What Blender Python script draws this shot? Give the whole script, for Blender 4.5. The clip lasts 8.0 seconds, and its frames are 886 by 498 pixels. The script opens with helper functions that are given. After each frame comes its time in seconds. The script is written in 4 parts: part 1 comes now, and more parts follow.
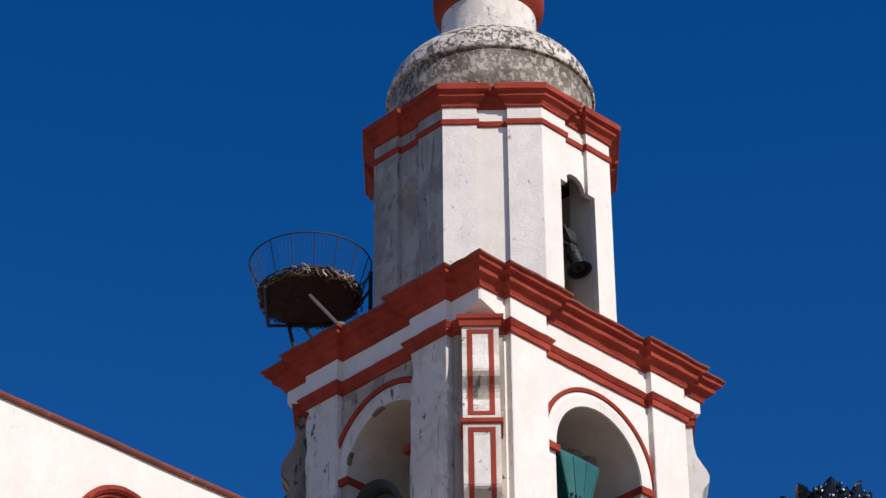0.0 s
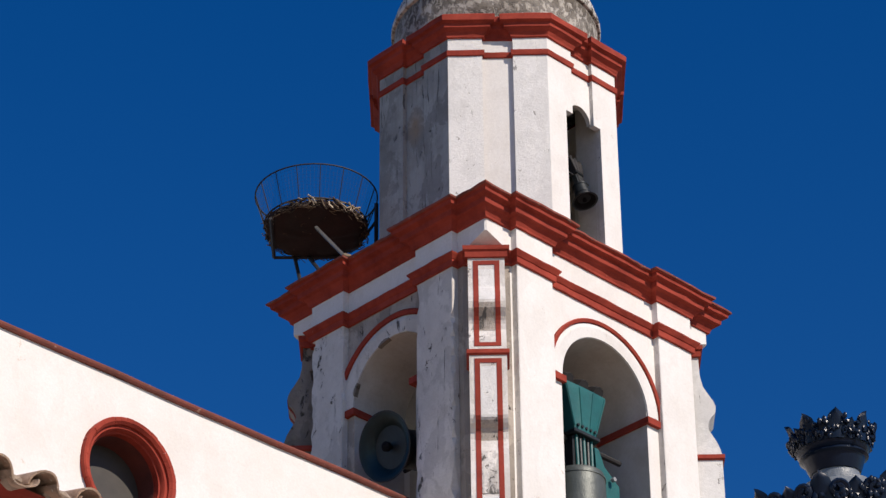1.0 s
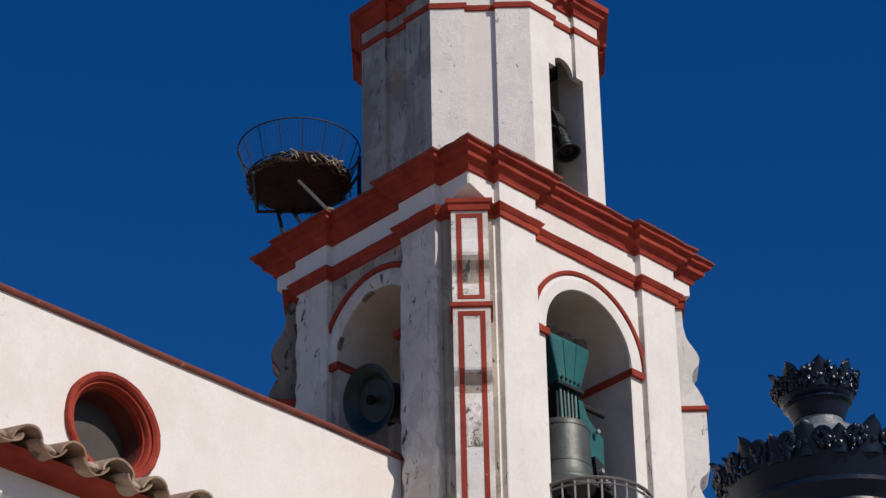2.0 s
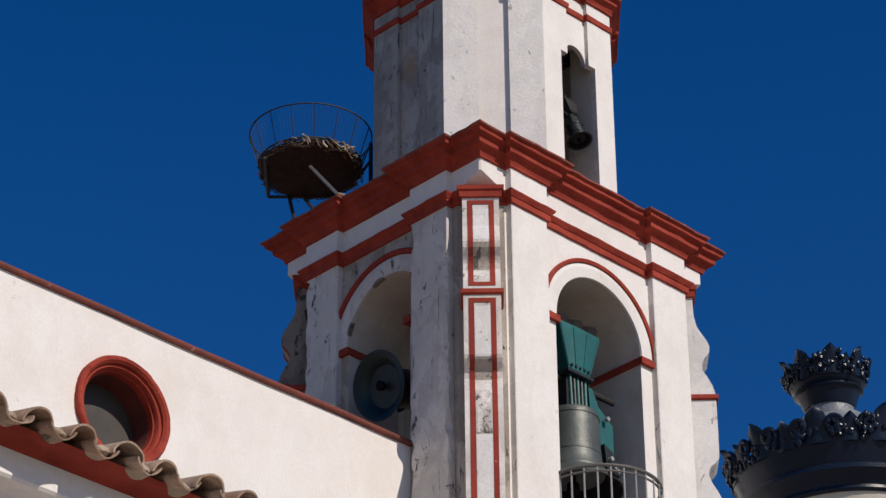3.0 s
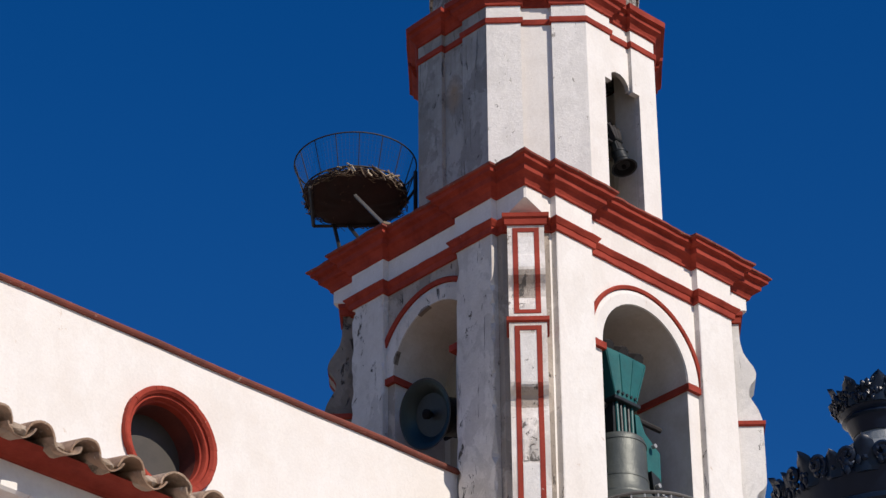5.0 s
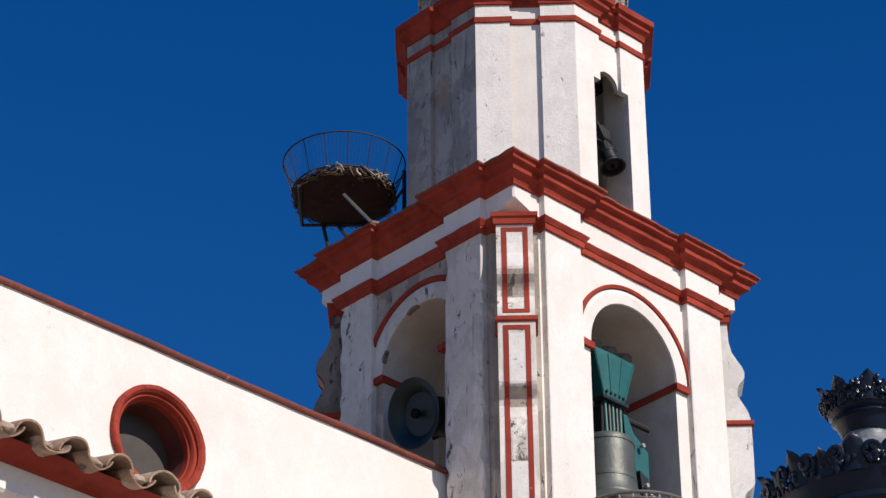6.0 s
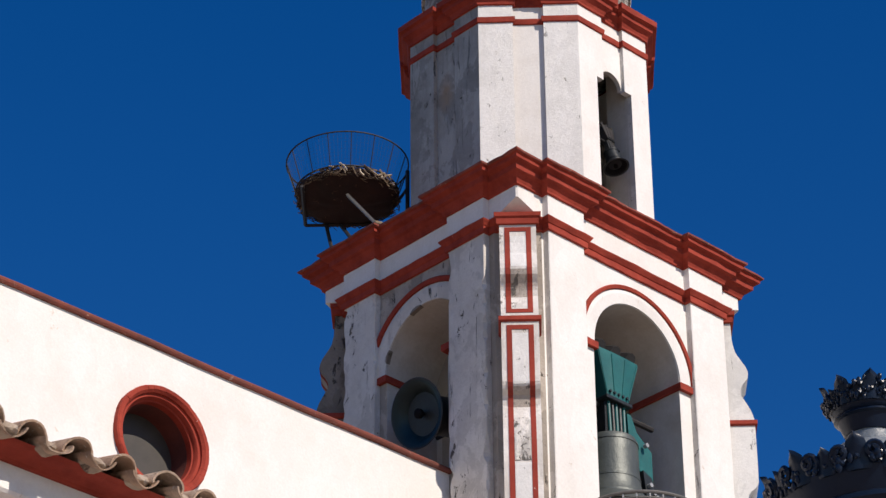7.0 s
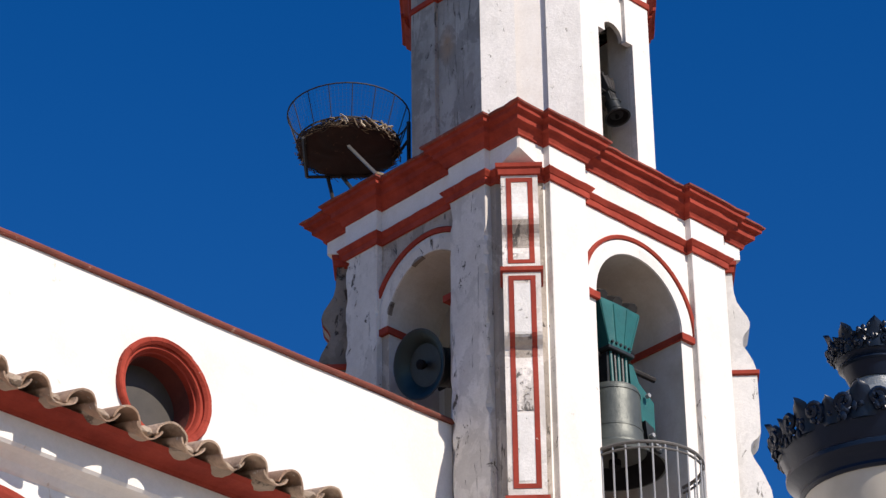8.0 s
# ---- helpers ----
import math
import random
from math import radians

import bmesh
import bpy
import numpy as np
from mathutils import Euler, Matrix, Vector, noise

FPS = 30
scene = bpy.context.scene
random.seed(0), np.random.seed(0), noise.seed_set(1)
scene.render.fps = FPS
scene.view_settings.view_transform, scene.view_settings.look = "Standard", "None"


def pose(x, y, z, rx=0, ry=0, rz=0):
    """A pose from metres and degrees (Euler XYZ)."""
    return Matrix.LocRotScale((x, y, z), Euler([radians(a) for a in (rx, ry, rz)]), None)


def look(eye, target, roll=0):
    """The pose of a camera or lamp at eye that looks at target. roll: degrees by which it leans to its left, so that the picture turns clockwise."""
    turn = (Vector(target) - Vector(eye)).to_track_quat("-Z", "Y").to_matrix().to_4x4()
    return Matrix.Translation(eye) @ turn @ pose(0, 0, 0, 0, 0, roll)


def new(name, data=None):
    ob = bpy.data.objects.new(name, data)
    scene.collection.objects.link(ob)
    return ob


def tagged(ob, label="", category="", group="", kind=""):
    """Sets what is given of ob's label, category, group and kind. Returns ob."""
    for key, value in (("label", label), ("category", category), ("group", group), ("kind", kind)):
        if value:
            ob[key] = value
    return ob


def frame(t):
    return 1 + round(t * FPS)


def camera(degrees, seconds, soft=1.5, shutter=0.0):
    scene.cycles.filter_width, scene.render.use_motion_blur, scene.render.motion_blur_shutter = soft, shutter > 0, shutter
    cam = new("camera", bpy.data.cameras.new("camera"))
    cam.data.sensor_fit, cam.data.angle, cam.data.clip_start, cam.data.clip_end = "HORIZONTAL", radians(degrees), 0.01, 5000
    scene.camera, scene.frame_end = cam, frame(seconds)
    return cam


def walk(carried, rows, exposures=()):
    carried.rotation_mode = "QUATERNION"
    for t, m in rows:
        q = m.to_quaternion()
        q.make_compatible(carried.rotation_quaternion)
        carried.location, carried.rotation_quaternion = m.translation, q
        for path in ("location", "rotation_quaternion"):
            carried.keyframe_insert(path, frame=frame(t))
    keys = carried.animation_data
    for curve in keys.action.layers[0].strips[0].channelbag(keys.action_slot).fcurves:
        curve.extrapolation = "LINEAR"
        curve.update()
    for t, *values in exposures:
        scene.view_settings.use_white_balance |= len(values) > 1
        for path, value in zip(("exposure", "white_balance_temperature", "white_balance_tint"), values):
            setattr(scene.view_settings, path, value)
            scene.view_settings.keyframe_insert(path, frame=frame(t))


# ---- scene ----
cam = camera(17.183, 8.0, soft=1.4)
# seconds, place of the eye, tilt, heading and lean in degrees
PATH = [
    (0, -22.020, -21.641, 1.614, 123.435, -44.699, -0.526),
    (0.5, -22.020, -21.645, 1.619, 123.134, -44.391, -0.334),
    (1, -22.017, -21.644, 1.616, 122.094, -44.540, -0.604),
    (1.5, -22.016, -21.641, 1.612, 121.412, -44.580, -0.980),
    (1.7, -22.015, -21.641, 1.610, 121.313, -44.910, -1.230),
    (2.8, -22.012, -21.637, 1.602, 120.796, -44.666, -0.577),
    (3, -22.014, -21.636, 1.603, 120.937, -44.663, -0.538),
    (3.5, -22.015, -21.635, 1.603, 120.961, -44.353, -0.420),
    (4, -22.016, -21.634, 1.603, 120.909, -44.136, -0.389),
    (4.2, -22.016, -21.636, 1.605, 121.335, -43.759, -0.430),
    (5.3, -22.017, -21.635, 1.607, 121.595, -43.653, -0.479),
    (5.5, -22.016, -21.638, 1.607, 121.845, -43.769, -0.570),
    (6, -22.019, -21.633, 1.605, 121.473, -43.903, -0.483),
    (6.5, -22.016, -21.636, 1.606, 122.111, -43.727, -0.532),
    (7, -22.017, -21.635, 1.605, 121.476, -43.822, -0.504),
    (7.5, -22.019, -21.630, 1.601, 120.874, -43.597, -0.716),
    (8, -22.020, -21.627, 1.600, 120.529, -43.788, -0.698),
]
EXPOSURES = [(0, -0.02), (0.5, 0.15), (1, -0.03), (1.5, -0.40), (3, -0.35), (4.2, -0.30), (5.5, -0.03), (7, 0.0), (7.5, -0.01), (8, 0.2)]
walk(cam, [(t, pose(x, y, z, rx, 0, rz) @ pose(0, 0, 0, 0, 0, lean)) for t, x, y, z, rx, rz, lean in PATH], EXPOSURES)

# ---- sky and sun ----
SUN_ELEVATION, SUN_WEST = 38.0, -0.6      # degrees up, and degrees from -y towards -x
world = bpy.data.worlds.new("sky")
scene.world = world
world.use_nodes = True
wn, wl = world.node_tree.nodes, world.node_tree.links
sky = wn.new("ShaderNodeTexSky")
sky.sky_type = 'NISHITA'
sky.sun_disc = False
sky.sun_elevation = radians(SUN_ELEVATION)
sky.sun_rotation = radians(180 + SUN_WEST)
sky.altitude, sky.air_density, sky.dust_density, sky.ozone_density = 300, 1.0, 0.2, 3.0
tone = wn.new("ShaderNodeHueSaturation")
tone.inputs["Hue"].default_value = 0.5138
tone.inputs["Saturation"].default_value = 1.40
tone.inputs["Value"].default_value = 1.27
wl.new(sky.outputs[0], tone.inputs["Color"])
wl.new(tone.outputs[0], wn["Background"].inputs[0])
wn["Background"].inputs[1].default_value = 0.075
sun = new("sun", bpy.data.lights.new("sun", 'SUN'))
sun.data.energy, sun.data.angle, sun.data.color = 4.8, radians(0.53), (1.0, 0.88, 0.768)
e, w = radians(SUN_ELEVATION), radians(SUN_WEST)
sun.matrix_world = look((0, 0, 60), (math.sin(w) * math.cos(e), math.cos(w) * math.cos(e), 60 - math.sin(e)))


# ---- materials ----
def material(name, base, rough=0.8, metal=0.0):
    m = bpy.data.materials.new(name)
    m.use_nodes = True
    b = m.node_tree.nodes["Principled BSDF"]
    b.inputs["Base Color"].default_value = (*base, 1)
    b.inputs["Roughness"].default_value = rough
    b.inputs["Metallic"].default_value = metal
    return m, m.node_tree.nodes, m.node_tree.links, b


def where(n, l, stretch=(1, 1, 1)):
    g, mp = n.new("ShaderNodeNewGeometry"), n.new("ShaderNodeMapping")
    mp.inputs["Scale"].default_value = stretch
    l.new(g.outputs["Position"], mp.inputs["Vector"])
    return mp.outputs[0]


def clouds(n, l, vec, scale, detail=6, rough=0.6, distort=0.0):
    t = n.new("ShaderNodeTexNoise")
    t.inputs["Scale"].default_value, t.inputs["Detail"].default_value = scale, detail
    t.inputs["Roughness"].default_value, t.inputs["Distortion"].default_value = rough, distort
    l.new(vec, t.inputs["Vector"])
    return t.outputs["Fac"]


def ramp(n, l, fac, *stops):
    r = n.new("ShaderNodeValToRGB")
    while len(r.color_ramp.elements) < len(stops):
        r.color_ramp.elements.new(0.5)
    for el, (p, c) in zip(r.color_ramp.elements, stops):
        el.position, el.color = p, (*c, 1) if len(c) == 3 else c
    l.new(fac, r.inputs[0])
    return r.outputs[0]


def mix(n, l, fac, a, b, how='MIX'):
    m = n.new("ShaderNodeMix")
    m.data_type, m.blend_type = 'RGBA', how
    for sock, v in ((m.inputs[0], fac), (m.inputs[6], a), (m.inputs[7], b)):
        if isinstance(v, (int, float)):
            sock.default_value = v
        elif isinstance(v, tuple):
            sock.default_value = (*v, 1)
        else:
            l.new(v, sock)
    return m.outputs[2]


def bump(n, l, b, height, strength, distance):
    k = n.new("ShaderNodeBump")
    k.inputs["Strength"].default_value, k.inputs["Distance"].default_value = strength, distance
    l.new(height, k.inputs["Height"])
    l.new(k.outputs[0], b.inputs["Normal"])


def grey(v):
    return (v, v, v)


def plaster(name, base, stain, spots, dirt, relief=0.5, flake=0.66, peel=0.0, crack=0.75):
    """Lime plaster: broad stains, streaks that run down, peeled layers, flaked dark spots, cracks and a fine grain."""
    m, n, l, b = material(name, base, 0.92)
    p = where(n, l)
    broad = ramp(n, l, clouds(n, l, p, 1.3, 8, 0.68), (0.40, grey(0)), (0.68, grey(1)))
    runs = ramp(n, l, clouds(n, l, where(n, l, (6, 6, 0.6)), 1.0, 8, 0.72), (0.48, grey(0)), (0.72, grey(1)))
    fine = clouds(n, l, p, 30, 5, 0.7)
    layer = ramp(n, l, clouds(n, l, where(n, l, (1, 1, 0.6)), 2.6, 10, 0.66, 0.4), (0.50, grey(0)), (0.535, grey(1)))
    flakes = ramp(n, l, clouds(n, l, where(n, l, (1, 1, 0.7)), 5.5, 9, 0.72, 0.6), (flake, grey(0)), (flake + 0.025, grey(1)))
    cracks = ramp(n, l, clouds(n, l, where(n, l, (16, 16, 1.3)), 1.0, 9, 0.7, 0.8), (crack, grey(0)), (crack + 0.02, grey(1)))

    def part_of(fac, amount):
        k = n.new("ShaderNodeMath")
        k.operation = 'MULTIPLY'
        k.inputs[1].default_value = amount
        l.new(fac, k.inputs[0])
        return k.outputs[0]

    c = mix(n, l, broad, base, stain)
    c = mix(n, l, part_of(runs, dirt), c, stain)
    c = mix(n, l, part_of(layer, peel), c, tuple(0.5 * (u + v) * 0.8 for u, v in zip(stain, spots)))
    c = mix(n, l, flakes, c, spots)
    c = mix(n, l, cracks, c, spots)
    c = mix(n, l, 0.25, c, ramp(n, l, fine, (0.3, grey(0.6)), (0.7, grey(1))), 'MULTIPLY')
    l.new(c, b.inputs["Base Color"])
    h = mix(n, l, 0.4, clouds(n, l, p, 4, 8, 0.6), fine)
    h = mix(n, l, part_of(layer, peel), h, (0.35, 0.35, 0.35))
    h = mix(n, l, flakes, h, (0.2, 0.2, 0.2))
    h = mix(n, l, cracks, h, (0.1, 0.1, 0.1))
    bump(n, l, b, h, relief, 0.03)
    return m


white = plaster("white_plaster", (0.788, 0.774, 0.75), (0.728, 0.70, 0.662), (0.62, 0.555, 0.49), 0.4, 0.22, 0.645, 0.12, 0.765)
soft_worn = plaster("stained_plaster", (0.79, 0.78, 0.755), (0.67, 0.66, 0.635), (0.25, 0.24, 0.22), 0.6, 0.4, 0.628, 0.2, 0.672)
worn = plaster("worn_plaster", (0.735, 0.70, 0.65), (0.60, 0.56, 0.51), (0.10, 0.086, 0.068), 0.5, 0.7, 0.62, 0.28, 0.635)
shade_brown = plaster("dirty_shade_plaster", (0.50, 0.445, 0.385), (0.34, 0.295, 0.25), (0.075, 0.064, 0.052), 0.6, 0.7, 0.62, 0.45, 0.63)
# west octagon coat: real stains, darkened further to stand for its shade
dull = plaster("stained_shade_plaster", (0.43, 0.432, 0.41), (0.25, 0.246, 0.228), (0.06, 0.056, 0.05), 0.7, 0.6, 0.64, 0.4, 0.615)
speckled = plaster("speckled_plaster", (0.80, 0.77, 0.73), (0.58, 0.54, 0.495), (0.30, 0.27, 0.24), 0.5, 0.8, 0.60, 0.3, 0.70)
stone = plaster("mortar_shade_grey", (0.46, 0.41, 0.36), (0.32, 0.28, 0.24), (0.12, 0.11, 0.10), 0.5, 1.0, 0.58, 0.4, 0.72)
plug_mortar = plaster("roof_mortar", (0.46, 0.375, 0.29), (0.33, 0.25, 0.185), (0.15, 0.115, 0.085), 0.5, 1.0, 0.60, 0.3, 0.72)
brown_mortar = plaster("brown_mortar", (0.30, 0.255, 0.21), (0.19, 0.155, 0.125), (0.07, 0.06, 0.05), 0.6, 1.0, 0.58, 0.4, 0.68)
nave_coat = plaster("nave_plaster", (0.80, 0.785, 0.76), (0.748, 0.712, 0.668), (0.68, 0.61, 0.54), 0.25, 0.22, 0.665, 0.10, 0.82)
weathered = plaster("weathered_limewash", (0.78, 0.772, 0.752), (0.705, 0.697, 0.675), (0.33, 0.32, 0.30), 0.6, 0.6, 0.62, 0.15, 0.665)
pitted = plaster("pitted_mortar", (0.75, 0.72, 0.68), (0.57, 0.535, 0.49), (0.15, 0.14, 0.125), 0.5, 1.0, 0.535, 0.55, 0.68)
shell = plaster("vault_shade_plaster", (0.62, 0.59, 0.545), (0.50, 0.45, 0.38), (0.3, 0.26, 0.2), 0.4, 0.3, 0.72, 0.1, 0.78)


def ochre_patch(m, at, size):
    """A soft ochre patch mixed into a plaster, round one place."""
    n, l = m.node_tree.nodes, m.node_tree.links
    b = n["Principled BSDF"]
    g, mp = n.new("ShaderNodeNewGeometry"), n.new("ShaderNodeMapping")
    mp.vector_type = 'TEXTURE'
    mp.inputs["Location"].default_value, mp.inputs["Scale"].default_value = at, size
    l.new(g.outputs["Position"], mp.inputs["Vector"])
    ball = n.new("ShaderNodeTexGradient")
    ball.gradient_type = 'SPHERICAL'
    l.new(mp.outputs[0], ball.inputs[0])
    fac = mix(n, l, 1.0, ramp(n, l, ball.outputs["Fac"], (0.0, grey(0)), (0.8, grey(0.8))), ramp(n, l, clouds(n, l, where(n, l), 5, 6), (0.3, grey(0.35)), (0.6, grey(1))), 'MULTIPLY')
    old = b.inputs["Base Color"].links[0].from_socket
    l.new(mix(n, l, fac, old, (0.36, 0.25, 0.15)), b.inputs["Base Color"])


patched_dull = plaster("ochre_patched_plaster", (0.43, 0.432, 0.41), (0.25, 0.246, 0.228), (0.06, 0.056, 0.05), 0.7, 0.6, 0.64, 0.4, 0.615)
ochre_patch(patched_dull, (-1.17, 0.02, 22.28), (0.35, 0.17, 0.33))


def lichen(name, pale=(0.70, 0.67, 0.62), mid=(0.40, 0.37, 0.32), cover=0.48):
    m, n, l, b = material(name, (0.6, 0.57, 0.52), 0.95)
    p = where(n, l)
    patch = ramp(n, l, clouds(n, l, where(n, l, (1, 1, 0.75)), 13.0, 7, 0.66, 0.6), (cover, grey(0)), (cover + 0.06, grey(1)))
    large = ramp(n, l, clouds(n, l, p, 1.1, 6, 0.6), (0.34, grey(0.5)), (0.54, grey(1)))
    both = mix(n, l, 1.0, patch, large, 'MULTIPLY')
    tone_a = ramp(n, l, clouds(n, l, p, 2.2, 8, 0.7), (0.35, pale), (0.66, mid))
    tone_b = ramp(n, l, clouds(n, l, p, 16, 5, 0.7), (0.35, (0.05, 0.043, 0.036)), (0.7, (0.17, 0.145, 0.115)))
    l.new(mix(n, l, both, tone_a, tone_b), b.inputs["Base Color"])
    bump(n, l, b, mix(n, l, 0.5, both, clouds(n, l, p, 14, 6, 0.7)), 0.8, 0.03)
    return m


# real lichen on both; drum darkened for shadow, cap paled for sun
mossy = lichen("lichened_shade_mortar", (0.50, 0.47, 0.42), (0.26, 0.235, 0.20), 0.455)
mossy_cap = lichen("lichened_sunlit_limewash", (0.72, 0.695, 0.65), (0.44, 0.41, 0.365), 0.50)


def paint(name, base, dark, flake=0.7, bare=(0.62, 0.55, 0.5), rough=0.8):
    m, n, l, b = material(name, base, rough)
    p = where(n, l)
    c = mix(n, l, ramp(n, l, clouds(n, l, p, 2.5, 8, 0.7), (0.35, grey(0)), (0.7, grey(1))), base, dark)
    c = mix(n, l, ramp(n, l, clouds(n, l, p, 11, 7, 0.75, 0.5), (flake, grey(0)), (flake + 0.03, grey(1))), c, bare)
    l.new(c, b.inputs["Base Color"])
    bump(n, l, b, clouds(n, l, p, 12, 7, 0.7), 0.45, 0.015)
    return m


red = paint("red_ochre_paint", (0.36, 0.056, 0.034), (0.185, 0.024, 0.0145), 0.69, (0.54, 0.33, 0.27))
# dark brown copy of the red: the reveal's shade put into its colour
recess = paint("shaded_recess_paint", (0.13, 0.032, 0.023), (0.07, 0.021, 0.017), 0.72, (0.16, 0.11, 0.09), 0.9)
coping_red = paint("weathered_coping_paint", (0.235, 0.060, 0.040), (0.115, 0.042, 0.032), 0.62, (0.34, 0.20, 0.15), 0.9)
cap_red = paint("weathered_cap_paint", (0.30, 0.062, 0.040), (0.10, 0.030, 0.022), 0.60, (0.30, 0.19, 0.14), 0.9)
red_line = paint("red_line_paint", (0.30, 0.045, 0.028), (0.20, 0.030, 0.020), 0.66)
for k in (red, red_line):
    k.node_tree.nodes["Principled BSDF"].inputs["Specular IOR Level"].default_value = 0.2
iron = paint("dark_iron", (0.008, 0.016, 0.036), (0.004, 0.009, 0.021), 0.8, (0.05, 0.06, 0.08), 0.30)
iron.node_tree.nodes["Principled BSDF"].inputs["Specular IOR Level"].default_value = 0.22
iron.node_tree.nodes["Bump"].inputs["Strength"].default_value = 0.12
# pale copy of the iron: sunlight on the cap put into its colour
cap_iron = paint("sunlit_iron", (0.19, 0.215, 0.24), (0.14, 0.16, 0.18), 0.8, (0.10, 0.11, 0.12), 0.4)
rust_iron = paint("rusty_iron", (0.022, 0.019, 0.019), (0.010, 0.009, 0.009), 0.74, (0.08, 0.045, 0.03), 0.7)
green = paint("green_yoke_paint", (0.008, 0.125, 0.122), (0.006, 0.076, 0.078), 0.70, (0.12, 0.22, 0.20), 0.5)
galvanised = paint("galvanised_steel", (0.34, 0.35, 0.36), (0.24, 0.25, 0.26), 0.75, (0.2, 0.16, 0.13), 0.45)
rail_paint = paint("grey_rail_paint", (0.125, 0.12, 0.112), (0.08, 0.076, 0.07), 0.72, (0.4, 0.38, 0.35), 0.5)
bell_metal = paint("bell_bronze", (0.105, 0.118, 0.108), (0.065, 0.076, 0.071), 0.75, (0.12, 0.16, 0.14), 0.45)
black_bronze = paint("dark_bell_bronze", (0.030, 0.036, 0.037), (0.015, 0.018, 0.020), 0.75, (0.10, 0.14, 0.13), 0.45)
# near-black: the shade inside the bells, put into lining and clapper
inner_black = paint("shade_black_bronze", (0.010, 0.010, 0.012), (0.005, 0.005, 0.006), 0.8, (0.02, 0.02, 0.022), 0.8)
inner_black.node_tree.nodes["Principled BSDF"].inputs["Specular IOR Level"].default_value = 0.1
patina = paint("green_bronze_patina", (0.010, 0.030, 0.034), (0.006, 0.016, 0.019), 0.68, (0.09, 0.14, 0.13), 0.45)
for k in (bell_metal, black_bronze, patina):
    k.node_tree.nodes["Principled BSDF"].inputs["Metallic"].default_value = 0.35


def clay():
    m, n, l, b = material("old_roof_clay", (0.4, 0.3, 0.22), 0.92)
    p = where(n, l)
    info = n.new("ShaderNodeObjectInfo")
    c = ramp(n, l, info.outputs["Random"], (0.0, (0.40, 0.255, 0.17)), (0.5, (0.47, 0.325, 0.23)), (1.0, (0.56, 0.42, 0.31)))
    c = mix(n, l, ramp(n, l, clouds(n, l, p, 9, 8, 0.7), (0.45, grey(0)), (0.7, grey(1))), c, (0.23, 0.165, 0.118))
    c = mix(n, l, ramp(n, l, clouds(n, l, p, 24, 6, 0.7, 0.5), (0.60, grey(0)), (0.66, grey(1))), c, (0.56, 0.51, 0.43))
    l.new(c, b.inputs["Base Color"])
    bump(n, l, b, clouds(n, l, p, 22, 8, 0.75), 1.0, 0.02)
    return m


tile_clay = clay()


def twig_stuff(name, a, c2):
    m, n, l, b = material(name, a, 0.95)
    g = n.new("ShaderNodeNewGeometry")
    l.new(ramp(n, l, g.outputs["Random Per Island"], (0.0, a), (0.75, (0.10, 0.07, 0.045)), (1.0, c2)), b.inputs["Base Color"])
    return m


old_roof = paint("bounce_roof_brown", (0.27, 0.20, 0.15), (0.17, 0.13, 0.10), 0.6, (0.34, 0.30, 0.25), 0.95)
twigs = twig_stuff("dry_twigs", (0.028, 0.019, 0.013), (0.26, 0.19, 0.12))
straw = twig_stuff("pale_sticks", (0.42, 0.34, 0.24), (0.62, 0.54, 0.42))
peat = paint("nest_packing", (0.030, 0.012, 0.009), (0.011, 0.006, 0.005), 0.62, (0.11, 0.06, 0.035), 0.95)

m_, n_, l_, b_ = material("milky_lamp_glass", (0.62, 0.58, 0.50), 0.35)
b_.inputs["Transmission Weight"].default_value = 0.15
l_.new(ramp(n_, l_, clouds(n_, l_, where(n_, l_), 9, 6), (0.3, (0.66, 0.62, 0.54)), (0.75, (0.52, 0.47, 0.39))), b_.inputs["Base Color"])
milk = m_
m_, n_, l_, b_ = material("dusty_pane", (0.20, 0.185, 0.165), 0.55)
l_.new(ramp(n_, l_, clouds(n_, l_, where(n_, l_), 4, 6), (0.3, (0.060, 0.053, 0.045)), (0.75, (0.036, 0.032, 0.028))), b_.inputs["Base Color"])
pane_glass = m_
m_, n_, l_, b_ = material("plaza_paving", (0.36, 0.32, 0.28), 0.9)
l_.new(ramp(n_, l_, clouds(n_, l_, where(n_, l_), 0.8, 8), (0.3, (0.35, 0.305, 0.25)), (0.75, (0.265, 0.228, 0.187))), b_.inputs["Base Color"])
bump(n_, l_, b_, clouds(n_, l_, where(n_, l_), 8, 6), 0.4, 0.02)
paving = m_
m_, n_, l_, b_ = material("town_ground", (0.12, 0.105, 0.09), 0.95)
l_.new(ramp(n_, l_, clouds(n_, l_, where(n_, l_), 0.15, 8), (0.3, (0.25, 0.215, 0.175)), (0.75, (0.17, 0.148, 0.124))), b_.inputs["Base Color"])
bump(n_, l_, b_, clouds(n_, l_, where(n_, l_), 6, 6), 0.4, 0.02)
earth = m_


# ---- mesh tools ----
def part(name, bm, mat, parent=None, label="", smooth=False):
    """One bmesh as one mesh object, under a thing or a part."""
    bmesh.ops.remove_doubles(bm, verts=bm.verts, dist=1e-5)
    bmesh.ops.recalc_face_normals(bm, faces=bm.faces)
    me = bpy.data.meshes.new(name)
    bm.to_mesh(me)
    bm.free()
    me.materials.append(mat)
    if smooth:
        me.set_sharp_from_angle(angle=radians(38))
        for f in me.polygons:
            f.use_smooth = True
    ob = new(name, me)
    ob.parent = parent
    if label:
        ob["label"] = label
    return ob


def thing(name, label, category, at=(0, 0, 0), group="", kind=""):
    return tagged(new(name), label, category, group, kind) if at == (0, 0, 0) else placed(name, label, category, at, group, kind)


